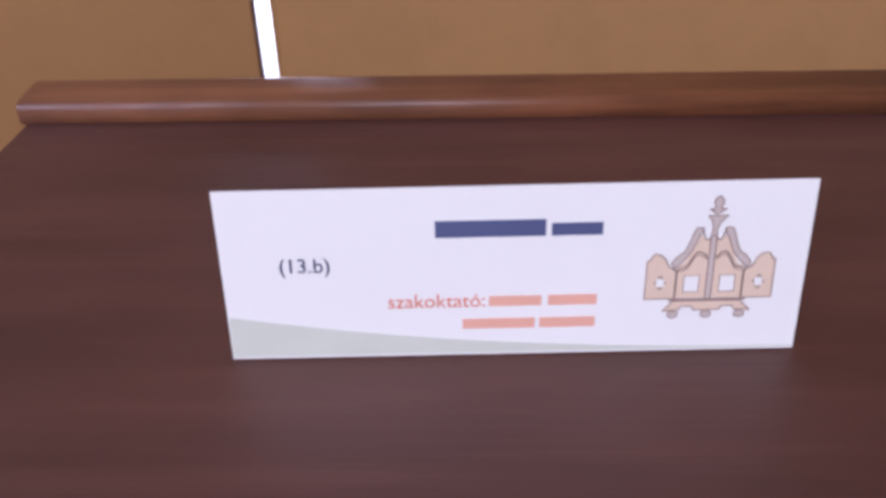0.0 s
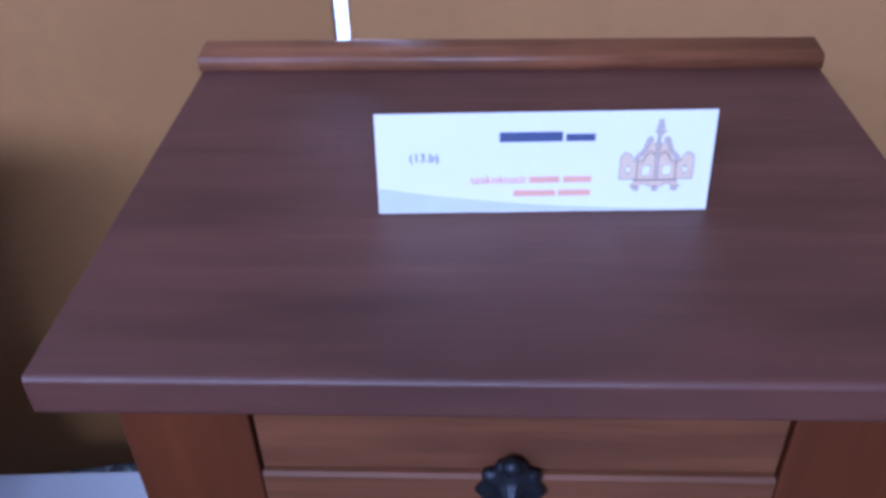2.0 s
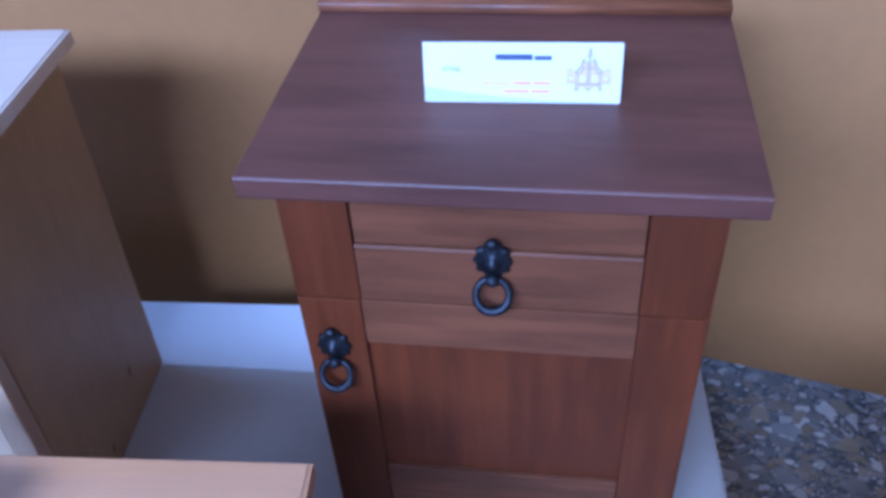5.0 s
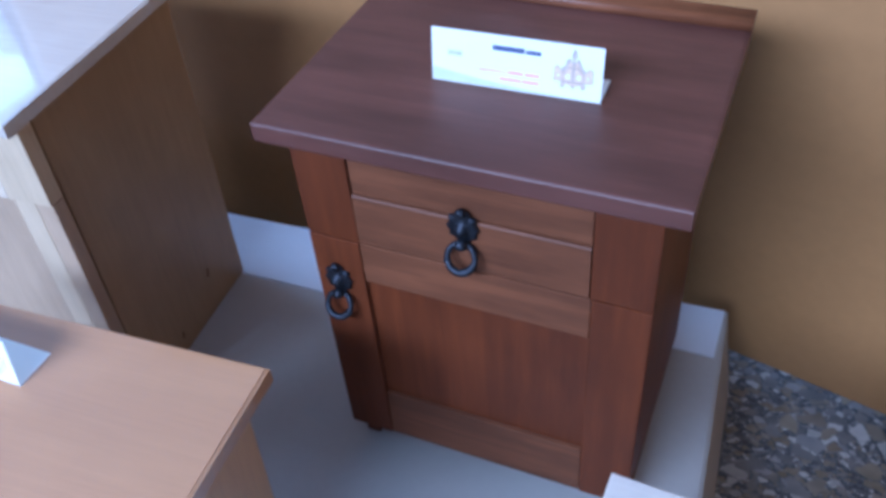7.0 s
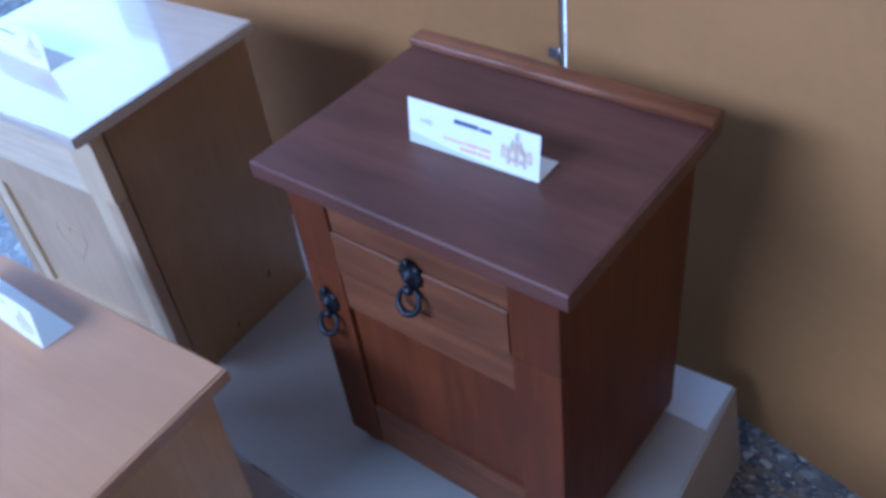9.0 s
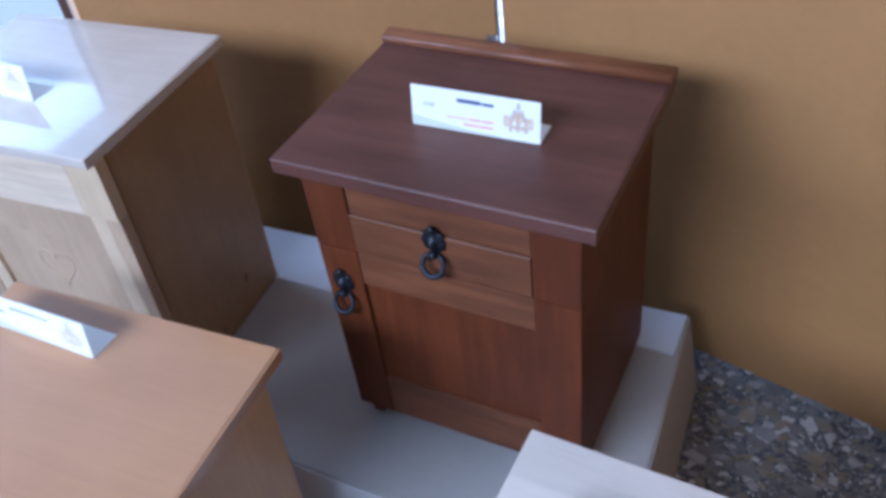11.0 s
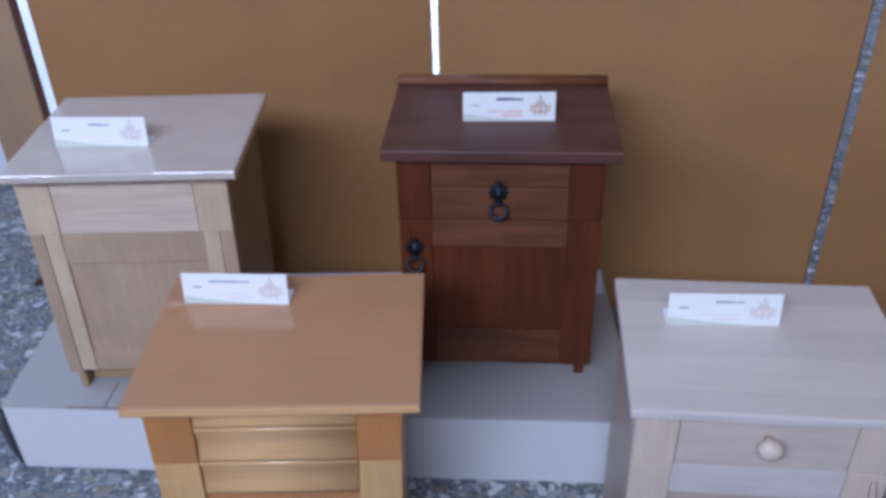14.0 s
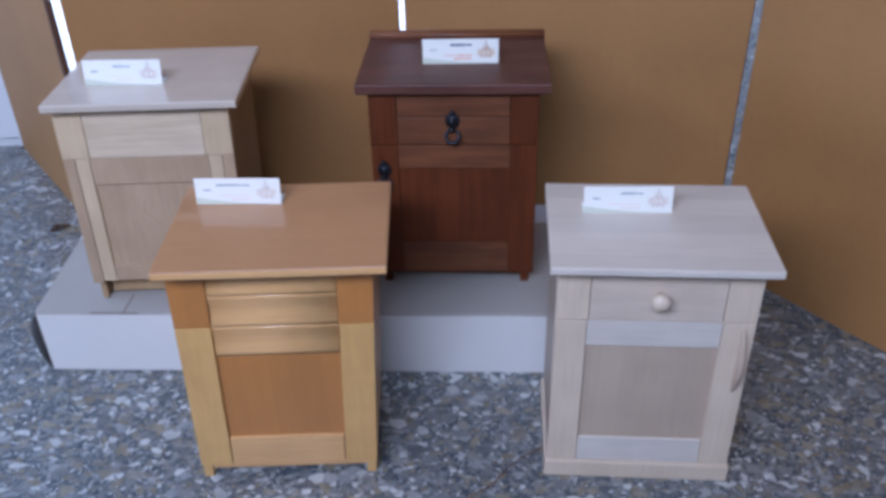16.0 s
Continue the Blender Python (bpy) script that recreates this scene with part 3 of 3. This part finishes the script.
def pale_cabinet():
    yaw = 4.0
    r = thing("bedside_cabinet", pose(-0.531, -0.113, PZ, 0, 0, yaw), "pale varnished birch bedside cabinet with a carved heart on its door", "cabinet", "bedside cabinets")
    zt, y0, y1, w, k = 0.853 - PZ, 0.042, 0.400, 0.450, 0.030
    off = -k * zt - 0.011
    top_board(r, 0.489, 0.0, 0.396, zt - 0.02, zt, M_BIRCH_X)
    zd, zb = 0.685 - PZ, 0.075

    def bx(x0, x1, a, b_, c, d, bev=0.0015):
        b = box(x0, x1, a, b_, c, d, bev, k)
        for v in b.verts:
            v.co.x += off
        return b
    for s in (-1, 1):
        x0, x1 = sorted((s * (w / 2 - 0.004), s * (w / 2 - 0.02)))
        part("side_panel", bx(x0, x1, y0 + 0.03, y1, 0.001, zt - 0.02), M_BIRCH_SHADE, r, "birch side, painted browner as in shade")
        part("post", bx(*sorted((s * w / 2, s * (w / 2 - 0.030))), y0, y0 + 0.024, zb, zd - 0.001), M_BIRCH_PANEL, r)
        part("top_post", bx(*sorted((s * w / 2, s * (w / 2 - 0.072))), y0 - 0.002, y0 + 0.024, zd, zt - 0.0205), M_BIRCH_Z, r)
        part("foot", bx(*sorted((s * (w / 2 - 0.021), s * (w / 2 - 0.045))), y1 - 0.03, y1 - 0.013, 0.0, zb + 0.002), M_BIRCH_SHADE, r)
    part("back_panel", bx(-w / 2 + 0.024, w / 2 - 0.024, y1 - 0.012, y1 - 0.002, zb, zt - 0.02, 0), M_BIRCH_SHADE, r)
    part("floor_panel", bx(-w / 2 + 0.024, w / 2 - 0.024, y0 + 0.03, y1 - 0.014, zb, zb + 0.016, 0), M_BIRCH_SHADE, r)
    part("drawer", bx(-w / 2 + 0.0735, w / 2 - 0.0735, y0 - 0.001, y0 + 0.02, zd, zt - 0.022), M_BIRCH_RAIL, r, "plain flush drawer front")
    part("bottom_rail", bx(-w / 2 + 0.031, w / 2 - 0.031, y0 + 0.05, y0 + 0.066, 0.012, zb - 0.002), M_BIRCH_SHADE, r)
    x0, x1 = -w / 2 + 0.0315, w / 2 - 0.0315
    door = part("door", bx(x0 + 0.03, x1 - 0.03, y0 + 0.009, y0 + 0.017, zb + 0.05, zd - 0.07, 0), M_BIRCH_PANEL, r, "framed door with a carved heart in its panel")
    for a, b_ in ((x0, x0 + 0.036), (x1 - 0.036, x1)):
        part("stile", bx(a, b_, y0 + 0.001, y0 + 0.02, zb + 0.006, zd - 0.002), M_BIRCH_Z, door)
    part("rail", bx(x0 + 0.037, x1 - 0.037, y0 + 0.002, y0 + 0.02, 0.605 - PZ, zd - 0.002), M_BIRCH_PANEL, door)
    part("rail", bx(x0 + 0.037, x1 - 0.037, y0 + 0.002, y0 + 0.02, zb + 0.006, zb + 0.056), M_BIRCH_PANEL, door)
    knot = [(0.005 * math.cos(a) * (1 + 0.3 * math.sin(2 * a)), 0.011 * math.sin(a)) for a in (2 * math.pi * i / 14 for i in range(14))]
    for ky, kz, ks in ((0.297, 0.095, 1.0), (0.186, 0.041, 0.8)):
        b = bmesh.new()
        kx = w / 2 - 0.0036 + off + k * kz
        b.faces.new([b.verts.new((kx + k * ks * q, ky + ks * p, kz + ks * q)) for p, q in knot])
        part("knot", b, M_KNOT, r, "small dark knot in the side")
    heart = []
    for i in range(40):
        a = 2 * math.pi * i / 40
        hx = 16 * math.sin(a) ** 3
        hz = 13 * math.cos(a) - 5 * math.cos(2 * a) - 2 * math.cos(3 * a) - math.cos(4 * a)
        z = 0.515 - PZ + hz * 0.0032
        heart.append((hx * 0.0026 + k * z + off, y0 + 0.009, z))
    part("heart", tube(heart, 0.0014, 6, True), M_BIRCH_PANEL, door, "low carved heart outline", True)
    return r


def honey_cabinet():
    yaw = 3.8
    ux, uy = math.cos(radians(yaw)), math.sin(radians(yaw))
    r = thing("bedside_cabinet", pose(-0.121, -0.592, 0, 0, 0, yaw), "honey and orange two-tone wooden bedside cabinet", "cabinet", "bedside cabinets")
    zt, y0, y1, w, k = 0.682, 0.058, 0.362, 0.45, 0.045
    off = -k * zt - 0.006
    top_board(r, 0.503, 0.0, 0.378, zt - 0.022, zt, M_ALDER_X)
    part("edge_band", box(-0.2505, 0.2505, -0.0012, 0.003, zt - 0.0185, zt - 0.0035, 0.001), M_HONEY_X, r, "paler honey front edge of the top")

    def skew(b):
        """The body leans and grows a little wider on its left towards the top."""
        for v in b.verts:
            x = v.co.x * (1 + 0.05 * v.co.z / zt) if v.co.x < 0 else v.co.x
            v.co.x = x + k * v.co.z + off
        return b

    def bx(x0, x1, a, b_, c, d, bev=0.0015):
        return skew(box(x0, x1, a, b_, c, d, bev))

    def prof(pts, x0, x1):
        return skew(profile_x(pts, x0, x1))
    zd, zb = 0.487, 0.045
    for s in (-1, 1):
        part("side_panel", bx(*sorted((s * (w / 2 - 0.001), s * (w / 2 - 0.02))), y0 + 0.0275, y1, zb - 0.012, zt - 0.022), M_HONEY_SIDE, r)
        part("post", bx(*sorted((s * w / 2, s * (w / 2 - 0.081))), y0, y0 + 0.027, zd + 0.001, zt - 0.0225), M_ALDER_Z, r, "orange-brown upper post")
        for yy in (y0 + 0.004, y1 - 0.03):
            part("foot", bx(*sorted((s * (w / 2 - 0.003), s * (w / 2 - 0.026))), yy, yy + 0.025, 0.0, zb + 0.001), M_HONEY_Z, r)
    part("back_panel", bx(-w / 2 + 0.022, w / 2 - 0.022, y1 - 0.012, y1 - 0.002, zb, zt - 0.022, 0), M_ALDER_Z, r)
    part("floor_panel", bx(-w / 2 + 0.022, w / 2 - 0.022, y0 + 0.03, y1 - 0.014, zb, zb + 0.016, 0), M_ALDER_Z, r)
    part("bottom_rail", bx(-w / 2 + 0.027, w / 2 - 0.027, y0 + 0.008, y0 + 0.024, 0.026, zb - 0.001), M_HONEY_X, r)
    iw = w / 2 - 0.0825

    def wave(z0, z1, deep):
        pts = [(y0 + 0.024, z0)]
        for i in range(13):
            f = i / 12
            pts.append((y0 + 0.002 + deep * math.sin(math.pi * f) ** 1.5, z0 + (z1 - z0) * f))
        return pts + [(y0 + 0.024, z1)]
    dr = part("drawer", prof(wave(0.574, zt - 0.024, 0.005), -iw, iw), M_HONEY_X, r, "drawer front with two hollow mouldings", True)
    part("lower_board", prof(wave(zd + 0.001, 0.5725, 0.0055), -iw, iw), M_HONEY_X, dr, "", True)
    x0, x1 = -w / 2, w / 2
    door = part("door", bx(x0 + 0.07, x1 - 0.07, y0 + 0.010, y0 + 0.018, zb + 0.07, zd - 0.07, 0), M_ALDER_Z, r, "framed door with an orange-brown panel")
    for a, b_ in ((x0, x0 + 0.080), (x1 - 0.080, x1)):
        part("stile", bx(a, b_, y0, y0 + 0.022, zb, zd - 0.001), M_HONEY_Z, door, "pale honey stile")
    part("rail", prof(wave(0.403, zd - 0.001, 0.0045), -iw, iw), M_HONEY_X, door, "", True)
    part("rail", bx(-iw, iw, y0 + 0.002, y0 + 0.022, zb, 0.135), M_HONEY_X, door)
    return r


def limed_cabinet():
    yaw = -1.4
    r = thing("bedside_cabinet", pose(0.721, -0.570, 0, 0, 0, yaw), "whitish limed wooden bedside cabinet with knob and bow handle", "cabinet", "bedside cabinets")
    zt, y0, y1, w = 0.673, 0.050, 0.36, 0.448
    top_board(r, 0.487, 0.0, 0.374, zt - 0.02, zt, M_LIMED_X)
    part("edge_band", box(-0.2425, 0.2425, -0.0012, 0.003, zt - 0.017, zt - 0.0035, 0.001), M_PALE_RAIL, r, "whitish front edge of the top")
    zd, zb = 0.498, 0.052
    for s in (-1, 1):
        part("side_panel", box(*sorted((s * (w / 2 - 0.001), s * (w / 2 - 0.022))), y0 + 0.0265, y1, zb, zt - 0.02, 0.001), M_LIMED_PANEL, r)
        part("post", box(*sorted((s * w / 2, s * (w / 2 - 0.074))), y0, y0 + 0.026, zd + 0.001, zt - 0.0205, 0.0015), M_LIMED_Z, r)
    part("back_panel", box(-w / 2 + 0.022, w / 2 - 0.022, y1 - 0.012, y1 - 0.002, zb, zt - 0.02, 0), M_LIMED_PANEL, r)
    part("floor_panel", box(-w / 2 + 0.022, w / 2 - 0.022, y0 + 0.03, y1 - 0.014, zb, zb + 0.016, 0), M_LIMED_PANEL, r)
    part("plinth", box(-w / 2 - 0.006, w / 2 + 0.006, y0 - 0.006, y1, 0.0, zb - 0.001, 0.003), M_LIMED_Z, r)
    iw = w / 2 - 0.0755
    dr = part("drawer", box(-iw, iw, y0 + 0.001, y0 + 0.022, zd + 0.001, zt - 0.0215, 0.0015), M_LIMED_RAIL, r, "flat drawer front")
    part("knob", lathe([(0.0095, 0.0), (0.009, -0.008), (0.014, -0.013), (0.0205, -0.021), (0.0215, -0.028), (0.0185, -0.036), (0.0105, -0.041), (0.001, -0.0425)], y0 + 0.001, 0.002, 0.570, 24), M_LIMED_Z, dr, "turned round wooden knob", True)
    door = framed_door(r, -w / 2, w / 2, y0, zb + 0.001, zd - 0.001, 0.072, 0.072, 0.078, M_LIMED_Z, M_PALE_RAIL, M_LIMED_PANEL, 0)
    arc, thick = [], []
    for i in range(17):
        f = i / 16
        arc.append((0.199, y0 - 0.002 - 0.026 * math.sin(math.pi * f), 0.303 + 0.178 * f))
        thick.append(0.0045 + 0.0045 * math.sin(math.pi * f))
    part("handle", tube(arc, thick, 10), M_LIMED_PANEL, door, "bowed wooden handle", True)
    return r


dark_cabinet()
pale_cabinet()
honey_cabinet()
limed_cabinet()


# ---- name cards ----
def outline(points, y, x0, z0, s, sz=0.0):
    """A flat printed patch in the card's face, with a hair of thickness."""
    b = bmesh.new()
    a = [b.verts.new((x0 + s * px, y, z0 + (sz or s) * pz)) for px, pz in points]
    c = [b.verts.new((x0 + s * px, y + 0.0002, z0 + (sz or s) * pz)) for px, pz in points]
    b.faces.new(a)
    b.faces.new(c[::-1])
    n = len(points)
    for i in range(n):
        b.faces.new((a[i], c[i], c[(i + 1) % n], a[(i + 1) % n]))
    bmesh.ops.recalc_face_normals(b, faces=b.faces[:])
    return b


def rect(x0, x1, z0, z1):
    return [(x0, z0), (x1, z0), (x1, z1), (x0, z1)]


def letters(name, text, size, x, y, z, material, parent):
    cu = bpy.data.curves.new(name, "FONT")
    cu.body, cu.size, cu.resolution_u = text, size, 3
    tmp = bpy.data.objects.new(name, cu)
    scene.collection.objects.link(tmp)
    bpy.context.view_layer.update()
    me = bpy.data.meshes.new_from_object(tmp.evaluated_get(bpy.context.evaluated_depsgraph_get()))
    bpy.data.objects.remove(tmp)
    me.transform(Matrix.Translation((x, y, z)) @ Matrix.Rotation(math.pi / 2, 4, "X"))
    me.materials.clear()
    me.materials.append(material)
    ob = new(name, me)
    ob.parent = parent
    return ob


def stroke(points, y, x0, z0, sx, sz, w, closed=True):
    """A printed line of width w along a run of points, as one flat ribbon."""
    b = bmesh.new()
    pts = [Vector((x0 + sx * p, z0 + sz * q)) for p, q in points]
    n = len(pts)
    for i in range(n if closed else n - 1):
        p, q = pts[i], pts[(i + 1) % n]
        d = (q - p).normalized() * (w / 2)
        o = Vector((-d.y, d.x))
        p, q = p - d * 0.6, q + d * 0.6
        b.faces.new([b.verts.new((v.x, y, v.y)) for v in (p + o, p - o, q - o, q + o)])
    bmesh.ops.recalc_face_normals(b, faces=b.faces[:])
    return b


def curve(*knots, steps=4):
    """A smooth run through the knots (Catmull-Rom)."""
    out = []
    for i in range(len(knots) - 1):
        p0, p1, p2, p3 = (Vector(knots[max(0, min(len(knots) - 1, i + k))]) for k in (-1, 0, 1, 2))
        for j in range(steps):
            t = j / steps
            v = 0.5 * (2 * p1 + (p2 - p0) * t + (2 * p0 - 5 * p1 + 4 * p2 - p3) * t * t + (3 * p1 - p0 - 3 * p2 + p3) * t ** 3)
            out.append((v.x, v.y))
    return out + [tuple(knots[-1])]


def emblem(parent, x, z, s, fill, ink, mould):
    """The printed emblem: a small cabinet of plain shapes with side wings, crest and feet."""
    sz, w = s * 1.18, s * 0.011

    def put(name, pts, m, lift=0.0):
        part(name, outline(pts, -0.0003 - lift, x, z, s, sz), m, parent)

    def line(name, pts, closed=True, wide=1.0, lift=0.0004):
        part(name, stroke(pts, -0.0003 - lift, x, z, s, sz, w * wide, closed), ink, parent)

    for sgn in (-1, 1):
        def f(pts):
            return [(sgn * p, q) for p, q in pts]
        wing = [(0.26, 0.0), (0.5, 0.0), (0.497, 0.285)] + curve((0.478, 0.285), (0.45, 0.325), (0.41, 0.33), (0.36, 0.30), (0.32, 0.235), (0.26, 0.21))
        put("emblem_wing", f(wing), fill)
        line("emblem_line", f(wing))
        body = [(0.02, 0.0), (0.26, 0.0), (0.26, 0.21)] + curve((0.25, 0.235), (0.20, 0.27), (0.16, 0.36), (0.10, 0.46)) + [(0.05, 0.43), (0.02, 0.44)]
        put("emblem_body", f(body), fill)
        arch = curve((0.035, 0.30), (0.06, 0.33), (0.11, 0.345), (0.15, 0.30), (0.18, 0.25), (0.22, 0.23), (0.26, 0.225))
        line("emblem_line", f(arch), False, 1.2)
        line("emblem_line", f([(p * 1.0, q - 0.022) for p, q in arch[2:]]), False, 0.8)
        roof = curve((0.28, 0.225), (0.305, 0.265), (0.25, 0.325), (0.215, 0.345), (0.175, 0.43), (0.14, 0.51), (0.085, 0.515)) + curve((0.085, 0.49), (0.12, 0.44), (0.155, 0.36), (0.20, 0.30), (0.28, 0.225))
        put("emblem_moulding", f(roof), mould, 0.0002)
        line("emblem_line", f(roof), True, 1.0)
        line("emblem_line", f(curve((0.085, 0.50), (0.07, 0.45), (0.045, 0.43), (0.02, 0.45))), False)
        mark = [(-0.045, 0), (-0.02, 0.012), (-0.02, 0.03), (0, 0.05), (0.02, 0.03), (0.02, 0.012), (0.045, 0), (0.02, -0.012), (0.02, -0.03), (0, -0.05), (-0.02, -0.03), (-0.02, -0.012)]
        mark = [(sgn * 0.385 + p, 0.12 + q) for p, q in mark]
        line("emblem_mark", mark, True, 1.1)
        put("emblem_mark", [(sgn * 0.385 + p, 0.12 + q) for p, q in rect(-0.03, 0.03, -0.028, 0.028)], M_CARD, 0.0006)
        field = [(sgn * 0.14 + p, q) for p, q in rect(-0.06, 0.06, 0.05, 0.17)]
        put("emblem_field", field, M_CARD, 0.0002)
        line("emblem_line", field, True, 0.7)
        line("emblem_line", f([(0.262, 0.0), (0.262, 0.21)]), False, 1.6)
        line("emblem_line", f([(0.022, 0.0), (0.022, 0.46)]), False, 1.2)
        foot = [(sgn * 0.265 + 0.04 * math.cos(2 * math.pi * i / 14), -0.122 + 0.026 * math.sin(2 * math.pi * i / 14)) for i in range(14)]
        put("emblem_foot", foot, mould)
        line("emblem_line", foot)
    put("emblem_body", rect(-0.02, 0.02, 0.0, 0.46), mould, 0.0002)
    line("emblem_line", [(-0.30, -0.010), (0.29, -0.010)], False, 2.4)
    base = [(-0.27, -0.020), (-0.345, -0.095), (-0.22, -0.088), (-0.20, -0.06), (-0.12, -0.06), (-0.10, -0.09), (0.10, -0.09), (0.12, -0.06), (0.20, -0.06), (0.22, -0.088), (0.345, -0.095), (0.26, -0.020)]
    put("emblem_base", base, fill)
    line("emblem_line", base)
    foot = [(0.04 * math.cos(2 * math.pi * i / 14), -0.122 + 0.026 * math.sin(2 * math.pi * i / 14)) for i in range(14)]
    put("emblem_foot", foot, mould)
    line("emblem_line", foot)
    cup = [(-0.02, 0.46), (0.02, 0.46), (0.015, 0.50), (0.035, 0.55), (0.06, 0.575), (0.09, 0.60), (-0.06, 0.60), (-0.035, 0.575), (-0.02, 0.55), (-0.015, 0.50)]
    put("emblem_crest", cup, mould)
    line("emblem_line", cup)
    bud = curve((0.0, 0.61), (0.07, 0.645), (0.03, 0.65), (0.045, 0.70), (0.01, 0.735), (-0.025, 0.70), (-0.01, 0.65), (-0.05, 0.645), (0.0, 0.61), steps=3)[:-1]
    put("emblem_crest", bud, mould)
    line("emblem_line", bud)


def name_card(m, label, words=False, surname=(0.075, 0.113), given=(0.115, 0.1325)):
    """A folded card: the upright printed face leans back a little, its foot lies behind it."""
    W, Hh = 0.204, 0.066
    root = thing("name_card", m, label, "name card", "folded name cards")
    face = part("face", box(0, W, 0, 0.0007, 0.0006, Hh, 0), M_CARD, root)
    face.matrix_basis = pose(0, 0, 0, -8, 0, 0)
    part("foot_flap", box(0.0005, W - 0.0002, 0.001, 0.05, 0.0, 0.0007, 0), M_CARD, root)
    sw = [(0.0, 0.0)]
    for i in range(15):
        f = i / 14
        sw.append((W * f, 0.002 + 0.016 * (1 - f) ** 2.2))
    sw = [(0.0004, 0.0015), (W - 0.0004, 0.0015)] + [(min(max(px, 0.0004), W - 0.0004), pz) for px, pz in sw[:0:-1]]
    part("printed_wave", outline(sw, -0.0003, 0, 0, 1), M_GREEN_INK, face)
    high = 0.0062 if words else 0.0034
    blue, red = (M_BLUE_BAR, M_RED_BAR) if words else (M_FAINT_BLUE, M_FAINT_RED)
    part("surname_bar", outline(rect(*surname, 0.0475, 0.0475 + high), -0.0003, 0, 0, 1), blue, face)
    part("name_bar", outline(rect(*given, 0.0475, 0.0475 + 0.75 * high), -0.0003, 0, 0, 1), blue, face)
    if words:
        letters("class_text", "(13.b)", 0.0078, 0.0200, -0.0004, 0.0353, M_BLUE_INK, face)
        letters("role_text", "szakoktató:", 0.0076, 0.0574, -0.0004, 0.0205, M_RED_INK, face)
        part("teacher_bar", outline(rect(0.0935, 0.112, 0.0205, 0.0245), -0.0003, 0, 0, 1), red, face)
        part("teacher_bar", outline(rect(0.1144, 0.1316, 0.0205, 0.0245), -0.0003, 0, 0, 1), red, face)
    else:
        part("class_bar", outline(rect(0.020, 0.037, 0.0352, 0.0382), -0.0003, 0, 0, 1), blue, face)
        part("teacher_bar", outline(rect(0.062, 0.134, 0.0216, 0.0238), -0.0003, 0, 0, 1), red, face)
    part("teacher_bar", outline(rect(0.084, 0.1098, 0.0115, 0.0155), -0.0003, 0, 0, 1), red, face)
    part("teacher_bar", outline(rect(0.1115, 0.1313, 0.0115, 0.0155), -0.0003, 0, 0, 1), red, face)
    emblem(face, 0.1706, 0.0222, 0.0446, *((M_BEIGE_INK, M_BROWN_INK, M_GREY_INK) if words else (M_PALE_BEIGE, M_PALE_BROWN, M_PALE_GREY)))
    return root


name_card(pose(0.168, 0.1465, 0.853, 0, 0, 1.5), "white folded name card standing on the dark cabinet", True)
name_card(pose(-0.707, 0.006, 0.853, 0, 0, 1.2), "white folded name card standing on the pale birch cabinet", False, (0.080, 0.112), (0.114, 0.126))
name_card(pose(-0.350, -0.317, 0.682, 0, 0, 0.6), "white folded name card standing on the honey-coloured cabinet", False, (0.052, 0.108), (0.110, 0.132))
name_card(pose(0.566, -0.337, 0.673, 0, 0, 0.6), "white folded name card standing on the limed cabinet", False, (0.084, 0.118), (0.120, 0.136))

# ---- a dry leaf on the floor ----
b = bmesh.new()
ring = []
for i in range(18):
    a = 2 * math.pi * i / 18
    r = 0.022 * (1 + 0.35 * math.cos(3 * a) + 0.15 * math.sin(5 * a))
    ring.append(b.verts.new((1.5 * r * math.cos(a), r * math.sin(a), 0.003 + 0.006 * abs(math.sin(1.5 * a)))))
mid = b.verts.new((0, 0, 0.002))
for i in range(18):
    b.faces.new((mid, ring[i], ring[(i + 1) % 18]))
bmesh.ops.solidify(b, geom=b.faces[:], thickness=0.001)
leaf = part("dry_leaf", b, plain("dry_leaf_brown", (0.13, 0.075, 0.045), 0.7, 0.2, 40.0))
leaf.matrix_world = pose(-1.29, 0.675, 0.001, 0, 0, 20)
tagged(leaf, "curled dry brown leaf lying on the terrazzo", "leaf")

# ---- a crack across the terrazzo and the hinge between two screens ----
crack = bmesh.new()
last = None
for i in range(13):
    f = i / 12
    x, y = 0.29 + 0.21 * f + 0.006 * math.sin(7 * f), -0.615 + 0.205 * f + 0.005 * math.sin(11 * f + 1)
    w = 0.0012 + 0.001 * math.sin(5 * f) ** 2
    pair = (crack.verts.new((x - w, y + w, 0.0006)), crack.verts.new((x + w, y - w, 0.0006)))
    if last:
        crack.faces.new((last[0], last[1], pair[1], pair[0]))
    last = pair
tagged(part("floor_crack", crack, M_EDGE), "thin dark crack in the terrazzo floor", "crack", kind="structure")
hinge = thing("hinge", pose(0.052, 0.706, 0.665, 0, 0, 0), "small metal hinge joining two display screens", "hinge")
steel = plain("dull_steel", (0.38, 0.38, 0.40), 0.4, 0.1, 60.0, 0.9)
part("leaf_plate", box(-0.018, 0.004, -0.009, -0.006, 0.0, 0.022, 0.0005), steel, hinge)
part("pin", tube([(0.006, -0.009, -0.002), (0.006, -0.009, 0.024)], 0.003, 10), steel, hinge, "", True)
